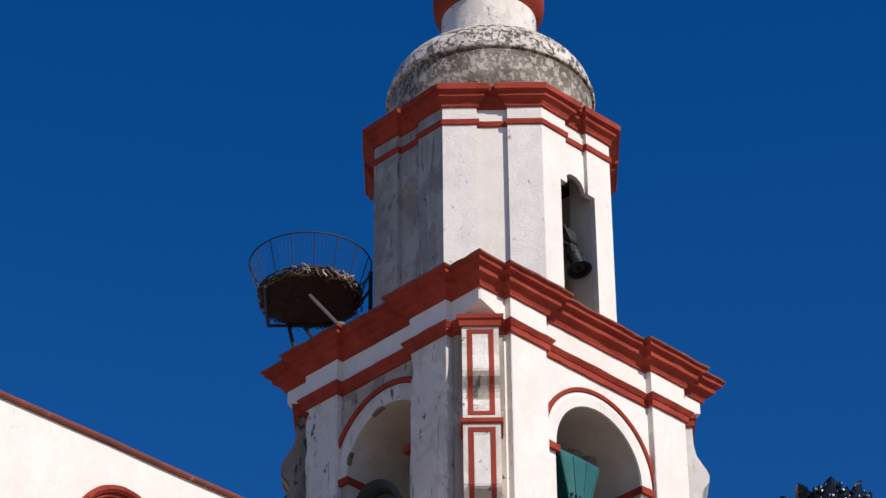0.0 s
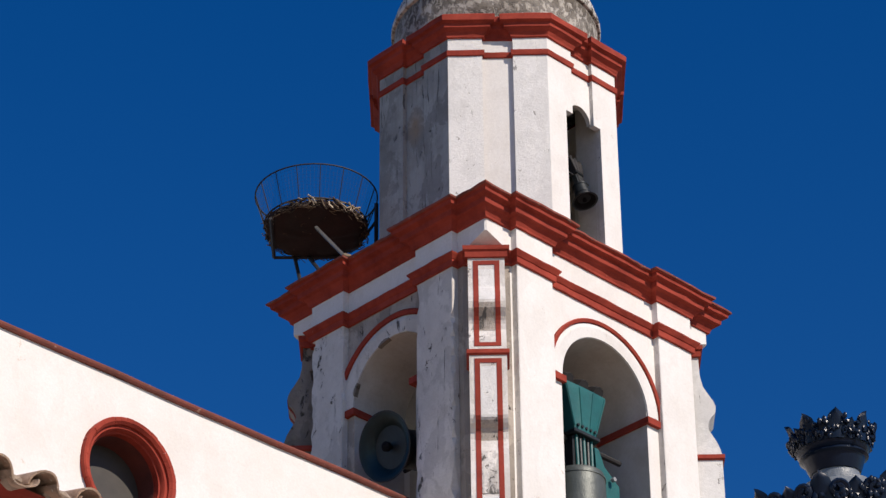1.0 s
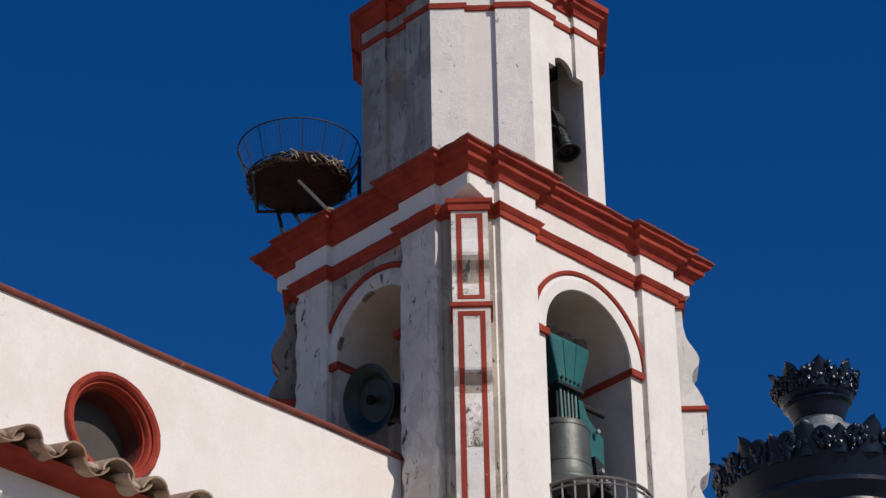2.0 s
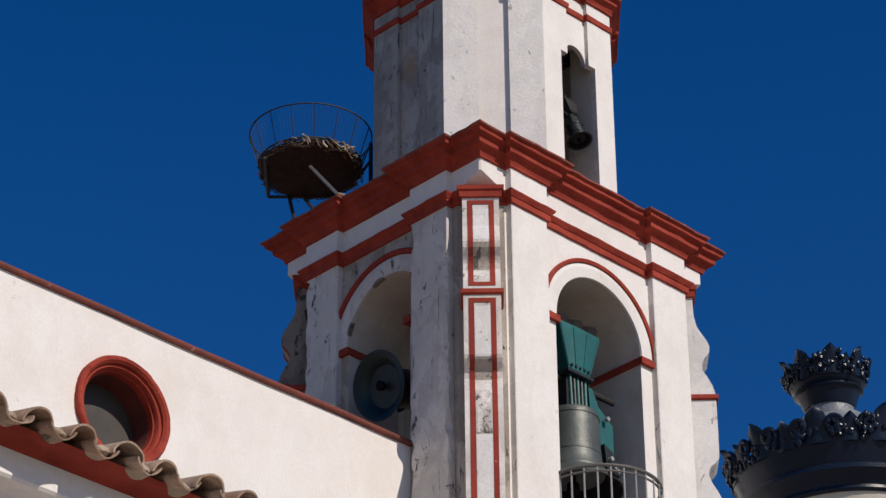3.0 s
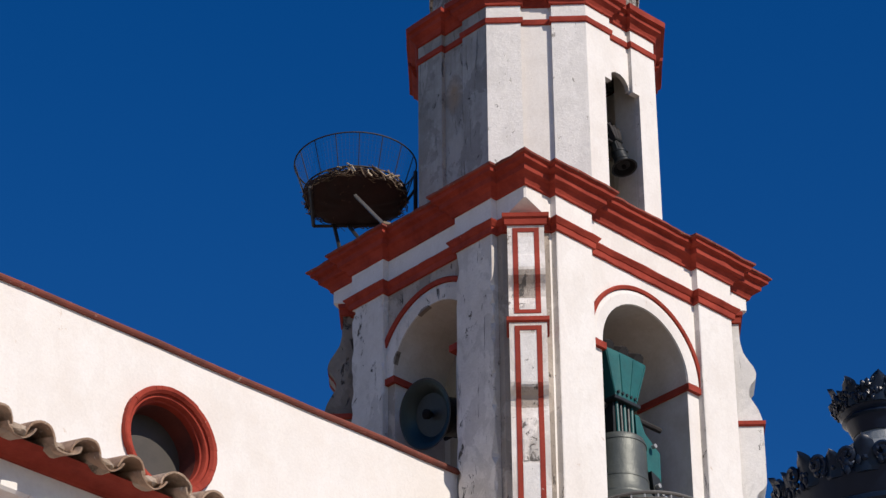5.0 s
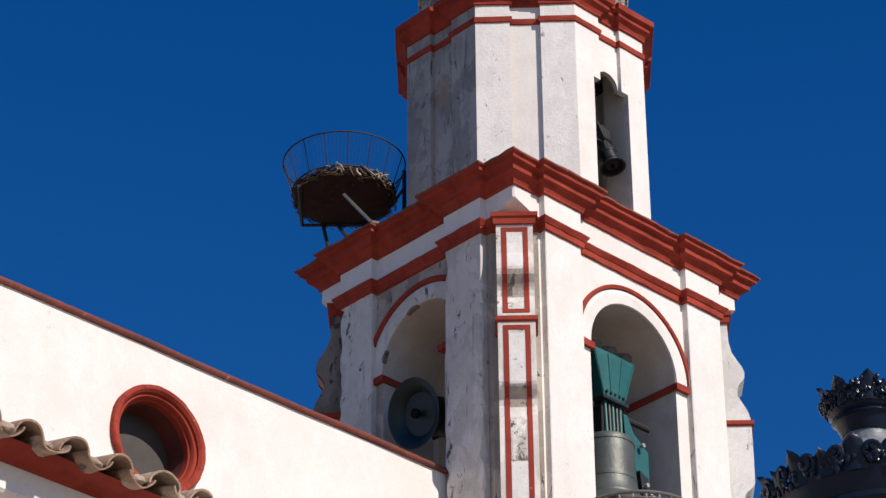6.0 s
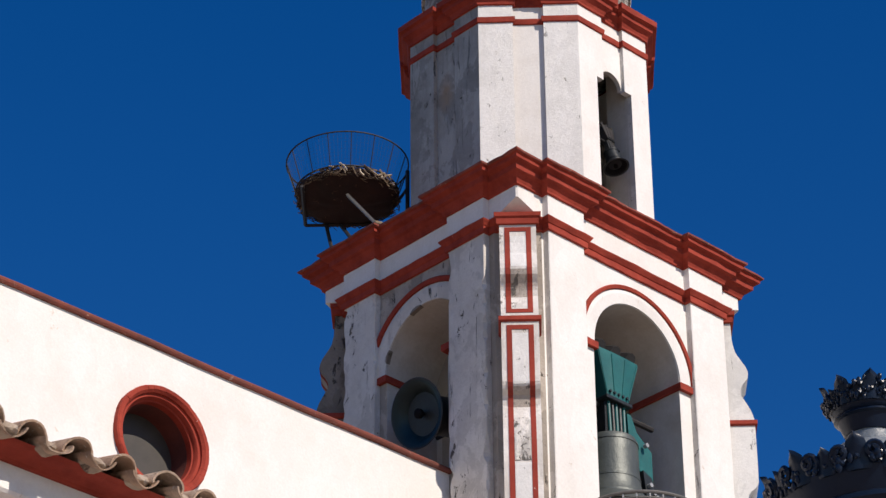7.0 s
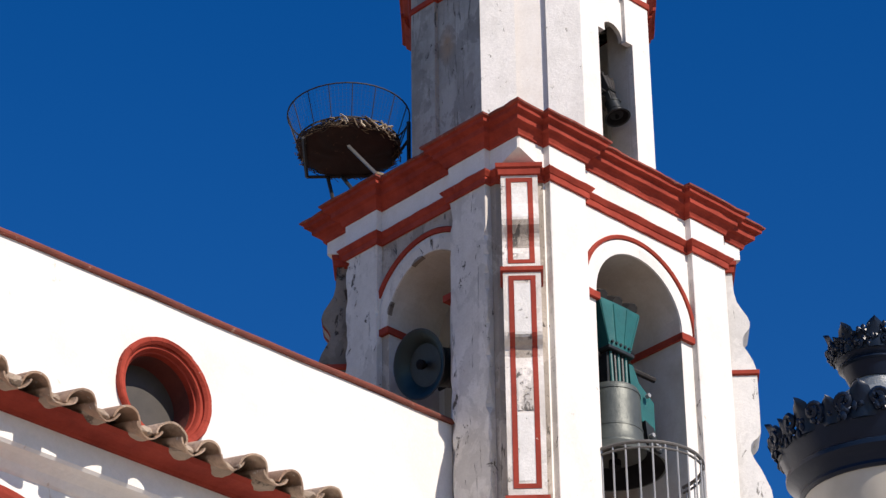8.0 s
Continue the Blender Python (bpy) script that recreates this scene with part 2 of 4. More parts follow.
def placed(name, label, category, at, group, kind):
    ob = tagged(new(name), label, category, group, kind)
    ob.location = at
    return ob


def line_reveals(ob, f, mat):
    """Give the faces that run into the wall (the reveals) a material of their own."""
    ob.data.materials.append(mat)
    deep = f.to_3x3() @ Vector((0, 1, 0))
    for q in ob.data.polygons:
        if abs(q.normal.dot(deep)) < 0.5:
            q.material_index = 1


def loops(bm, rings, closed=True, caps=True):
    """Skin over rings of equal length."""
    rows = [[bm.verts.new(p) for p in r] for r in rings]
    n = len(rows[0])
    for a, b in zip(rows, rows[1:]):
        for i in range(n if closed else n - 1):
            j = (i + 1) % n
            bm.faces.new((a[i], a[j], b[j], b[i]))
    if caps and closed:
        bm.faces.new(rows[0][::-1])
        bm.faces.new(rows[-1])
    return rows


def prism(bm, poly, z0, z1):
    loops(bm, [[(x, y, z0) for x, y in poly], [(x, y, z1) for x, y in poly]])


def box(bm, size, m=Matrix(), bevel=0.0):
    made = bmesh.ops.create_cube(bm, size=1, matrix=m @ Matrix.Diagonal((*size, 1)))["verts"]
    if bevel:
        edges = list({e for v in made for e in v.link_edges})
        bmesh.ops.bevel(bm, geom=edges, offset=bevel, segments=1, affect='EDGES')


def lathe(bm, profile, steps=48, centre=(0, 0), m=Matrix()):
    """Turn a profile of (radius, height) round an upright axis; closed where the radius is nought."""
    rings = [[m @ Vector((centre[0] + r * math.cos(i * math.tau / steps), centre[1] + r * math.sin(i * math.tau / steps), z))
              for i in range(steps)] for r, z in profile]
    loops(bm, rings)


def tube(bm, path, r, sides=8, closed=False):
    pts = [Vector(p) for p in path]
    rings, side = [], None
    for i, p in enumerate(pts):
        if closed:
            d = (pts[(i + 1) % len(pts)] - pts[i - 1]).normalized()
        else:
            d = (pts[min(i + 1, len(pts) - 1)] - pts[max(i - 1, 0)]).normalized()
        ref = side if side is not None else (Vector((0, 0, 1)) if abs(d.z) < 0.9 else Vector((1, 0, 0)))
        u = (ref - d * ref.dot(d)).normalized()
        side, v = u, d.cross(u)
        rings.append([p + (u * math.cos(a) + v * math.sin(a)) * r for a in (k * math.tau / sides for k in range(sides))])
    if closed:
        rings.append(rings[0])
    loops(bm, rings, caps=not closed)


def slab(bm, outer, holes, depth, m):
    """A plate in the plane x, z (front at y = 0) with holes through it, depth deep."""
    edges = []
    for y in (0.0, depth):
        for poly in (outer, *holes):
            vs = [bm.verts.new(m @ Vector((x, y, z))) for x, z in poly]
            edges.append([bm.edges.new((a, b)) for a, b in zip(vs, vs[1:] + vs[:1])])
    half = len(edges) // 2
    for side in (edges[:half], edges[half:]):
        bmesh.ops.triangle_fill(bm, use_beauty=True, use_dissolve=False, edges=[e for g in side for e in g])
    for a, b in zip(edges[:half], edges[half:]):
        for e1, e2 in zip(a, b):
            v = [*e1.verts, *e2.verts]
            bm.faces.new((v[0], v[1], v[3], v[2]))


def arch(cx, half, sill, spring, steps=24):
    """Outline of a round-headed opening in x, z."""
    return [(cx - half, sill), (cx + half, sill)] + [
        (cx + half * math.cos(i * math.pi / steps), spring + half * math.sin(i * math.pi / steps)) for i in range(steps + 1)]


def arc_band(bm, cx, cz, r0, r1, y0, y1, m, a0=0.0, a1=180.0, steps=32):
    """A curved moulding in the plane x, z: r0 to r1, from y0 (front) to y1."""
    rings = []
    for i in range(steps + 1):
        a = radians(a0 + (a1 - a0) * i / steps)
        c, s = math.cos(a), math.sin(a)
        rings.append([m @ Vector((cx + r * c, y, cz + r * s)) for r, y in ((r0, y1), (r0, y0), ((r0 * 0.3 + r1 * 0.7), y0 - 0.012), (r1, y0), (r1, y1))])
    loops(bm, rings)


# ---- ground ----
# out of view; kept dark so less light bounces up to the tower
bm = bmesh.new()
bmesh.ops.create_grid(bm, x_segments=24, y_segments=24, size=1500)
tagged(part("ground", bm, earth), "dull brown earth and tarmac of the town", "ground", kind="structure")
# unseen slab, added pale and sized to bounce light onto the chapel eave
bm = bmesh.new()
box(bm, (46, 38, 0.06), Matrix.Translation((-19, -31, 0.0)), 0.02)
tagged(part("pavement", bm, paving), "unseen pale paving slab, added to bounce light onto the eave", "pavement", kind="structure")

# ---- bell tower: the belfry stage ----
CX, HX, HY, CUT, PROUD = 0.26, 1.925, 1.665, 0.387, 0.09
BASE, FRIEZE, TOP = 15.2, 19.62, 19.93
RIGHT = ((-1.51, -0.915), (0.915, 1.51))       # pilasters along the broad faces
LEFT = ((-1.20, -0.60), (0.66, 1.21))          # and along the narrow ones


def stage_outline(o, cut, proud=PROUD):
    """The belfry's plan, o metres outside its wall, with breaks over the pilasters and corners cut off."""
    out = []
    for k, (half, wide, spans) in enumerate(((HY, HX, RIGHT), (HX, HY, LEFT), (HY, HX, RIGHT), (HX, HY, LEFT))):
        if k in (1, 2):
            spans = tuple((-b, -a) for a, b in spans[::-1])
        if k == 3:
            spans = tuple((-b, -a) for a, b in spans[::-1])
        line = [(-wide - o + cut, 0.0)]
        for a, b in spans:
            line += [(a - o, 0.0), (a - o, proud), (b + o, proud), (b + o, 0.0)]
        line.append((wide + o - cut, 0.0))
        c, s = (1, 0, -1, 0)[k], (0, 1, 0, -1)[k]
        for x, d in line:
            y = -(half + o + d)
            out.append((CX + c * x - s * y, s * x + c * y))
    return out


def dense(outlines, step):
    """Points put in between along each side, the same number in every outline."""
    first = outlines[0]
    cuts = [max(1, int(math.dist(a, b) / step)) for a, b in zip(first, first[1:] + first[:1])]
    return [[(a[0] + (b[0] - a[0]) * i / c, a[1] + (b[1] - a[1]) * i / c)
             for a, b, c in zip(o, o[1:] + o[:1], cuts) for i in range(c)] for o in outlines]


def moulding(name, profile, outline, mat, parent, label="", caps=True, wear=0.0):
    bm = bmesh.new()
    outs = [outline(o) for o, z in profile]
    if wear:
        outs = dense(outs, 0.11)
    rings = []
    for (o, z), out in zip(profile, outs):
        ring = []
        for x, y in out:
            p = Vector((x, y, z))
            if wear and o > 0.02:
                p += noise.noise_vector(p * 5.5) * wear + noise.noise_vector(p * 17) * wear * 0.6
            ring.append(p)
        rings.append(ring)
    loops(bm, rings, caps=caps)
    return part(name, bm, mat, parent, label)


def face(k, half):
    """The frame of belfry face k: 0 looks to -y, 1 to +x, 2 to +y, 3 to -x."""
    return Matrix.Translation((CX, 0, 0)) @ Matrix.Rotation(radians(90 * k), 4, 'Z') @ Matrix.Translation((0, -half, 0))


tower = thing("bell_tower", "whitewashed church bell tower with red ochre mouldings and weathered plaster", "bell tower")
bm = bmesh.new()
prism(bm, [(CX - HX - 0.12, -HY - 0.12), (CX + HX + 0.12, -HY - 0.12), (CX + HX + 0.12, HY + 0.12), (CX - HX - 0.12, HY + 0.12)], 0.0, BASE - 0.3)
part("shaft", bm, white, tower)
moulding("base_moulding", ((0.0, BASE - 0.3), (0.16, BASE - 0.28), (0.2, BASE - 0.2), (0.2, BASE - 0.08), (0.1, BASE), (0.0, BASE)),
         lambda o: stage_outline(o, CUT), red, tower)

OPEN = {0: (0.0, 0.725, 0.19), 1: (0.0, 0.68, 0.19), 2: (0.0, 0.725, 0.19), 3: (0.14, 0.68, 0.22)}
SPRING, SILL = 18.30, 15.45
for k in range(4):
    wide, half = (HX, HY) if k % 2 == 0 else (HY, HX)
    f = face(k, half)
    cx, r, band = OPEN[k]
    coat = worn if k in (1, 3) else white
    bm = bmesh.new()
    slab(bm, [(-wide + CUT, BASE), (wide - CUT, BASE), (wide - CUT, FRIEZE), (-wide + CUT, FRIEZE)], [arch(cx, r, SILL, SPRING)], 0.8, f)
    # the west wall's browner coat holds dirt and also its shade
    wall = part("belfry_wall", bm, shade_brown if k == 3 else coat, tower)
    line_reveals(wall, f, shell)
    if k in (1, 2):
        bm = bmesh.new()
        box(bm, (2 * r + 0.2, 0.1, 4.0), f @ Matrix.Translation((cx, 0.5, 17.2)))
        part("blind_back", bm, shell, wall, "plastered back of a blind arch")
    # raised band round the arch, and the red line at its edge
    bm = bmesh.new()
    arc_band(bm, cx, SPRING, r + 0.004, r + band - 0.006, -0.022, 0.01, f)
    part("arch_band", bm, coat, wall)
    bm = bmesh.new()
    arc_band(bm, cx, SPRING, r + band, r + band + (0.065 if k == 3 else 0.048), -0.045, 0.01, f)
    part("archivolt", bm, red, wall, "red painted arch moulding")
    for s in (-1, 1):
        x0, x1 = cx + s * r, cx + s * (r + band + 0.02)
        bm = bmesh.new()
        lo, hi = min(x0, x1), max(x0, x1)
        lo, hi = (lo - 0.03, hi) if s > 0 else (lo, hi + 0.03)
        loops(bm, [[f @ Vector((x, y, z)) for x, y in ((lo, -0.05), (hi, -0.05), (hi, 0.79), (lo, 0.79))]
                   for z in (SPRING - 0.105, SPRING - 0.02)])
        part("impost", bm, red, wall, "red painted impost band")
    if k == 3:
        for a0, a1, wide2 in ((96, 112, 0.035), (154, 168, 0.03)):
            bm = bmesh.new()
            rings = []
            for i in range(13):
                a = radians(a0 + (a1 - a0) * i / 12)
                w = wide2 * (0.35 + 0.65 * math.sin(math.pi * i / 12)) * (1 + 0.5 * noise.noise(Vector((i * 0.9, a0, 0))))
                rings.append([f @ Vector((cx + q * math.cos(a), y, SPRING + q * math.sin(a))) for q, y in ((r - 0.004, 0.03), (r - 0.004, -0.026), (r + w, -0.026), (r + w, 0.03))])
            loops(bm, rings)
            part("broken_edge", bm, brown_mortar, wall, "dark broken plaster on the arch edge")
        # a narrower jamb under the arch, with its own end of the impost
        for x0, z0, z1, y0, nm, coat2 in ((0.475, SILL, SPRING - 0.105, 0.02, "jamb", worn), (0.43, SPRING - 0.105, SPRING - 0.02, -0.05, "impost", red)):
            bm = bmesh.new()
            rings = []
            for i in range(25):
                z = z0 + (z1 - z0) * i / 24
                chip = 0.03 * max(0.0, noise.noise(Vector((2.3, 0.7, z * 4.0)))) if coat2 is worn else 0.0
                rings.append([f @ Vector((x, y, z)) for x, y in ((x0 + chip, y0 + chip), (0.815, y0), (0.815, 0.78), (x0, 0.78))])
            loops(bm, rings)
            part(nm, bm, coat2, wall)
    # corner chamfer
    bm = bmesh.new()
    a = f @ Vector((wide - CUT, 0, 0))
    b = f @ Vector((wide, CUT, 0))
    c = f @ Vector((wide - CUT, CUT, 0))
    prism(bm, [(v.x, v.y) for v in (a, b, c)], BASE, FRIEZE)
    # the corner fills share that darker brown coat
    part("corner_fill", bm, shade_brown, tower)
    # pilasters
    for x0, x1 in (RIGHT if k in (0,) else LEFT if k == 3 else [(-q, -p) for p, q in (RIGHT if k == 2 else LEFT)]):
        if k == 3:
            x0, x1 = -x1, -x0
        bm = bmesh.new()
        chip = 0.07 if coat is worn else 0.007
        rings = []
        for i in range(89):
            z = BASE + (FRIEZE - BASE) * i / 88
            ca, cb = (0.006 + chip * max(0.0, noise.noise(Vector((x, k * 3.1, z * q))) - 0.08) for x, q in ((x0, 5.0), (x1, 6.0)))
            rings.append([f @ Vector((x, y, z)) for x, y in ((x0, 0.0), (x0 + ca * 0.2, -PROUD + ca * 1.4), (x0 + ca * 1.4, -PROUD), (x1 - cb * 1.4, -PROUD), (x1 - cb * 0.2, -PROUD + cb * 1.4), (x1, 0.0))])
        loops(bm, rings)
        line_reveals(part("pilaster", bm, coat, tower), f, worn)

moulding("frieze", ((0.0, FRIEZE - 0.19), (0.003, FRIEZE - 0.18), (0.003, FRIEZE), (0.0036, FRIEZE + 0.14), (0.004, TOP + 0.02)),
         lambda o: stage_outline(o, CUT if o < 0.0035 else 0.02), white, tower)
frieze = tower.children[-1]
frieze.data.materials.append(worn)
for q in frieze.data.polygons:
    q.material_index = 1 if q.normal.x < -0.9 else 0
moulding("string_course", ((0.0, FRIEZE - 0.19), (0.03, FRIEZE - 0.185), (0.034, FRIEZE - 0.112), (0.045, FRIEZE - 0.105), (0.078, FRIEZE - 0.056), (0.082, FRIEZE - 0.042), (0.0, FRIEZE - 0.03)),
         lambda o: stage_outline(o, CUT), red, tower, "red painted string course", False, 0.006)
moulding("cornice", ((0.0, TOP - 0.015), (0.03, TOP - 0.01), (0.034, TOP + 0.012), (0.052, TOP + 0.05), (0.088, TOP + 0.087), (0.122, TOP + 0.10), (0.132, TOP + 0.108), (0.137, TOP + 0.172),
                     (0.150, TOP + 0.183), (0.185, TOP + 0.196), (0.20, TOP + 0.204), (0.204, TOP + 0.246), (0.228, TOP + 0.256), (-0.35, TOP + 0.30)),
         lambda o: stage_outline(o, 0.0), red, tower, "red painted stepped cornice", True, 0.007)
moulding("cornice_cap", ((0.0, TOP + 0.256), (0.228, TOP + 0.258), (0.24, TOP + 0.266), (0.242, TOP + 0.288), (0.22, TOP + 0.302), (-0.35, TOP + 0.36)),
         lambda o: stage_outline(o, 0.0), cap_red, tower, "weathered brown-red top course of the cornice", True, 0.013)

# corner pilasters that swell into two scrolls
SCROLL = ((19.62, 0.13), (19.20, 0.14), (19.05, 0.17), (18.95, 0.225), (18.85, 0.285), (18.77, 0.31), (18.69, 0.30), (18.61, 0.235), (18.55, 0.205),
          (18.46, 0.205), (18.36, 0.26), (18.26, 0.31), (18.14, 0.345), (18.06, 0.35), (17.55, 0.35), (17.27, 0.345), (17.21, 0.30), (17.15, 0.225),
          (17.04, 0.21), (16.93, 0.25), (16.80, 0.32), (16.54, 0.42), (16.2, 0.46), (15.5, 0.46), (15.2, 0.46))
WIDE = 0.212


def swell(z):
    for (za, oa), (zb, ob_) in zip(SCROLL, SCROLL[1:]):
        if zb <= z <= za:
            return oa + (ob_ - oa) * (za - z) / (za - zb)
    return SCROLL[-1][1]


def corner_strip(bm, f, x0, x1, z0, z1, lift, back=None, step=0.04):
    """A strip on a corner pilaster's face that follows its swelling."""
    n = max(1, int((z1 - z0) / step))
    zs = [z0 + (z1 - z0) * i / n for i in range(n + 1)]
    rings = []
    for z in zs:
        y = -swell(z)
        yb = 0.2 if back is None else y + back
        rings.append([f @ Vector((x, yy, z)) for x, yy in ((x0, yb), (x0, y - lift), (x1, y - lift), (x1, yb))])
    loops(bm, rings)


for k in range(4):
    sx, sy = ((-1, -1), (1, -1), (1, 1), (-1, 1))[k]
    mid = Vector((CX + sx * (HX - CUT / 2), sy * (HY - CUT / 2), 0))
    f = Matrix.Translation(mid) @ Matrix.Rotation(radians(-45 + 90 * k), 4, 'Z')
    bm = bmesh.new()
    corner_strip(bm, f, -WIDE, WIDE, 15.0, 19.46, 0.0)
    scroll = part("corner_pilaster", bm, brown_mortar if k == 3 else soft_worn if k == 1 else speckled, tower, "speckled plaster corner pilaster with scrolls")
    for z0, z1 in ((18.17, 19.42), (15.31, 18.0)) if k in (0, 3) else ():
        for x0, x1, a, b in ((-WIDE + 0.060, -WIDE + 0.118, z0, z1), (WIDE - 0.118, WIDE - 0.060, z0, z1),
                             (-WIDE + 0.118, WIDE - 0.118, z0, z0 + 0.055), (-WIDE + 0.118, WIDE - 0.118, z1 - 0.055, z1)):
            bm = bmesh.new()
            corner_strip(bm, f, x0, x1, a, b, 0.008, 0.004)
            part("painted_line", bm, red_line, scroll, "red painted panel line")
    # the 17.03 patch paints the swell's shadow grey; the others are real patches
    for a, b, coat in () if k in (1, 2) else ((18.44, 18.76, stone), (17.03, 17.235, stone), (16.25, 16.86, pitted), (18.80, 19.30, weathered), (17.26, 17.90, weathered), (15.40, 16.22, weathered)):
        bm = bmesh.new()
        n = max(2, int((b - a) / 0.03))
        rings = []
        for i in range(n + 1):
            z = a + (b - a) * i / n
            rough = 0.012 if coat is pitted else 0.001
            rings.append([f @ Vector((x, -swell(z) - 0.003 - (0.0 if edge else rough * (0.5 + noise.noise(Vector((x * 17 + k, z * 15, 3.1))))), z))
                          for x, edge in [(-WIDE + 0.121, True)] + [(-WIDE + 0.121 + (2 * WIDE - 0.242) * j / 8, False) for j in range(1, 8)] + [(WIDE - 0.121, True)]])
        loops(bm, rings + [[p + f.to_3x3() @ Vector((0, 0.02, 0)) for p in r] for r in rings[::-1]], closed=False)
        part("bare_patch", bm, coat, scroll, "grey patch of bare mortar and painted scroll shade" if coat is not weathered else "greyed limewash patch")
    bm = bmesh.new()
    y = -swell(18.08)
    loops(bm, [[f @ Vector((x, yy, z)) for x, yy in ((-WIDE - o, 0.1), (-WIDE - o, y - o), (WIDE + o, y - o), (WIDE + o, 0.1))]
               for o, z in ((0.015, 18.045), (0.03, 18.06), (0.03, 18.11), (0.0, 18.12))])
    part("red_band", bm, red, scroll)
    bm = bmesh.new()
    y = -swell(19.5)
    loops(bm, [[f @ Vector((x, yy, z)) for x, yy in ((-WIDE - o, 0.12), (-WIDE - o, y - o), (WIDE + o, y - o), (WIDE + o, 0.12))]
               for o, z in ((0.0, 19.455), (0.03, 19.46), (0.035, 19.535), (0.055, 19.55), (0.06, 19.60), (0.0, 19.625))])
    part("corner_capital", bm, red, scroll)
    bm = bmesh.new()
    corner_strip(bm, f, -WIDE - 0.03, WIDE + 0.03, 15.02, 15.22, 0.03)
    part("corner_base", bm, red, scroll)

# ---- bell tower: the octagon ----
APO, SINK, BAY = 1.49, 0.06, 0.19
OX, OY = CX + 0.012, -0.012
O0, O1 = TOP + 0.3, 23.26
TAN = math.tan(math.pi / 8)


def octagon_outline(o):
    """Eight sides with the middle of each set back."""
    out = []
    for k in range(8):
        a = radians(-90 + 45 * k)
        u, v = Vector((math.cos(a), math.sin(a))), Vector((-math.sin(a), math.cos(a)))
        half = (APO + o) * TAN
        for t, d in ((-half, 0), (-BAY + o, 0), (-BAY + o, SINK), (BAY - o, SINK), (BAY - o, 0)):
            p = u * (APO + o - d) + v * t
            out.append((OX + p.x, OY + p.y))
    return out


for k in range(8):
    cardinal = k % 2 == 0
    f = Matrix.Translation((OX, OY, 0)) @ Matrix.Rotation(radians(45 * k), 4, 'Z') @ Matrix.Translation((0, -(APO - SINK), 0))
    half = (APO - SINK) * TAN
    b = BAY - 0.004
    hole = [(-0.311, 20.42), (0.311, 20.42), (0.311, 22.62), (b + 0.008, 22.62), (b + 0.008, 22.33)] + [
        (b * math.cos(i * math.pi / 12), 22.34 + b * math.sin(i * math.pi / 12)) for i in range(13)] + [(-b - 0.008, 22.33), (-b - 0.008, 22.62), (-0.311, 22.62)]
    bm = bmesh.new()
    if k == 0:
        # a thin arched front, and a plain deep opening behind it
        slab(bm, [(-half, O0), (half, O0), (half, O1), (-half, O1)], [hole], 0.06, f)
        inner = half - 0.06 * TAN
        slab(bm, [(-inner, O0), (inner, O0), (inner, O1), (-inner, O1)], [[(-0.311, 20.42), (0.311, 20.42), (0.311, 22.78), (-0.311, 22.78)]], 0.30, f @ Matrix.Translation((0, 0.063, 0)))
    else:
        slab(bm, [(-half, O0), (half, O0), (half, O1), (-half, O1)], [hole] if k in (2, 4) else [], 0.36, f)
    # octagon reveals take the vault coat, whose darker tone paints in their shade
    line_reveals(part("octagon_wall", bm, patched_dull if k == 6 else dull if k == 5 else white, tower), f, shell)
    if k in (2, 4):
        bm = bmesh.new()
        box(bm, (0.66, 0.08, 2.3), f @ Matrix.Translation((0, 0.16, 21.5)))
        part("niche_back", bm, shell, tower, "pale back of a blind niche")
    # the folded pilaster at the corner between this side and the next
    a0 = Matrix.Translation((OX, OY, 0)) @ Matrix.Rotation(radians(45 * k), 4, 'Z')
    a1 = Matrix.Translation((OX, OY, 0)) @ Matrix.Rotation(radians(45 * k + 45), 4, 'Z')
    bm = bmesh.new()
    for z0, z1, low in ((O0, 22.30, True), (22.30, O1, False)):
        e0 = 0.307 if low and cardinal and k != 6 else BAY
        e1 = 0.307 if low and not cardinal and k != 5 else BAY
        deep = APO - SINK - 0.02
        pts = [a0 @ Vector((e0, -deep, 0)), a0 @ Vector((e0, -APO, 0)), a0 @ Vector((APO * TAN, -APO, 0)),
               a1 @ Vector((-e1, -APO, 0)), a1 @ Vector((-e1, -deep, 0)), a0 @ Vector((deep * TAN, -deep, 0))]
        prism(bm, [(p.x, p.y) for p in pts], z0, z1)
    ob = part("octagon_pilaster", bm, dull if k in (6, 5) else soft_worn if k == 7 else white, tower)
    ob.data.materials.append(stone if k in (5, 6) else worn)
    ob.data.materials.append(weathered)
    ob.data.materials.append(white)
    # narrow returns take a darker coat; broad faces go by their facing
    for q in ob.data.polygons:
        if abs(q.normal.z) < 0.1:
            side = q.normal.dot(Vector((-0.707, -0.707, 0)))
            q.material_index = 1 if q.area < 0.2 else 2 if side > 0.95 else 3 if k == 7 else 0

moulding("octagon_string", ((-0.01, 22.975), (0.022, 22.985), (0.028, 23.03), (0.028, 23.055), (-0.01, 23.065)), octagon_outline, red, tower, "thin red string course", False, 0.005)
moulding("octagon_cornice", ((-0.01, O1 - 0.02), (0.026, O1 - 0.01), (0.030, O1 + 0.015), (0.050, O1 + 0.055), (0.092, O1 + 0.090), (0.104, O1 + 0.098), (0.108, O1 + 0.150), (0.125, O1 + 0.162), (0.154, O1 + 0.172),
                             (0.16, O1 + 0.25), (0.14, O1 + 0.27), (0.0, O1 + 0.30), (-0.25, O1 + 0.31)), octagon_outline, red, tower, "red painted octagonal cornice", False, 0.008)
bm = bmesh.new()
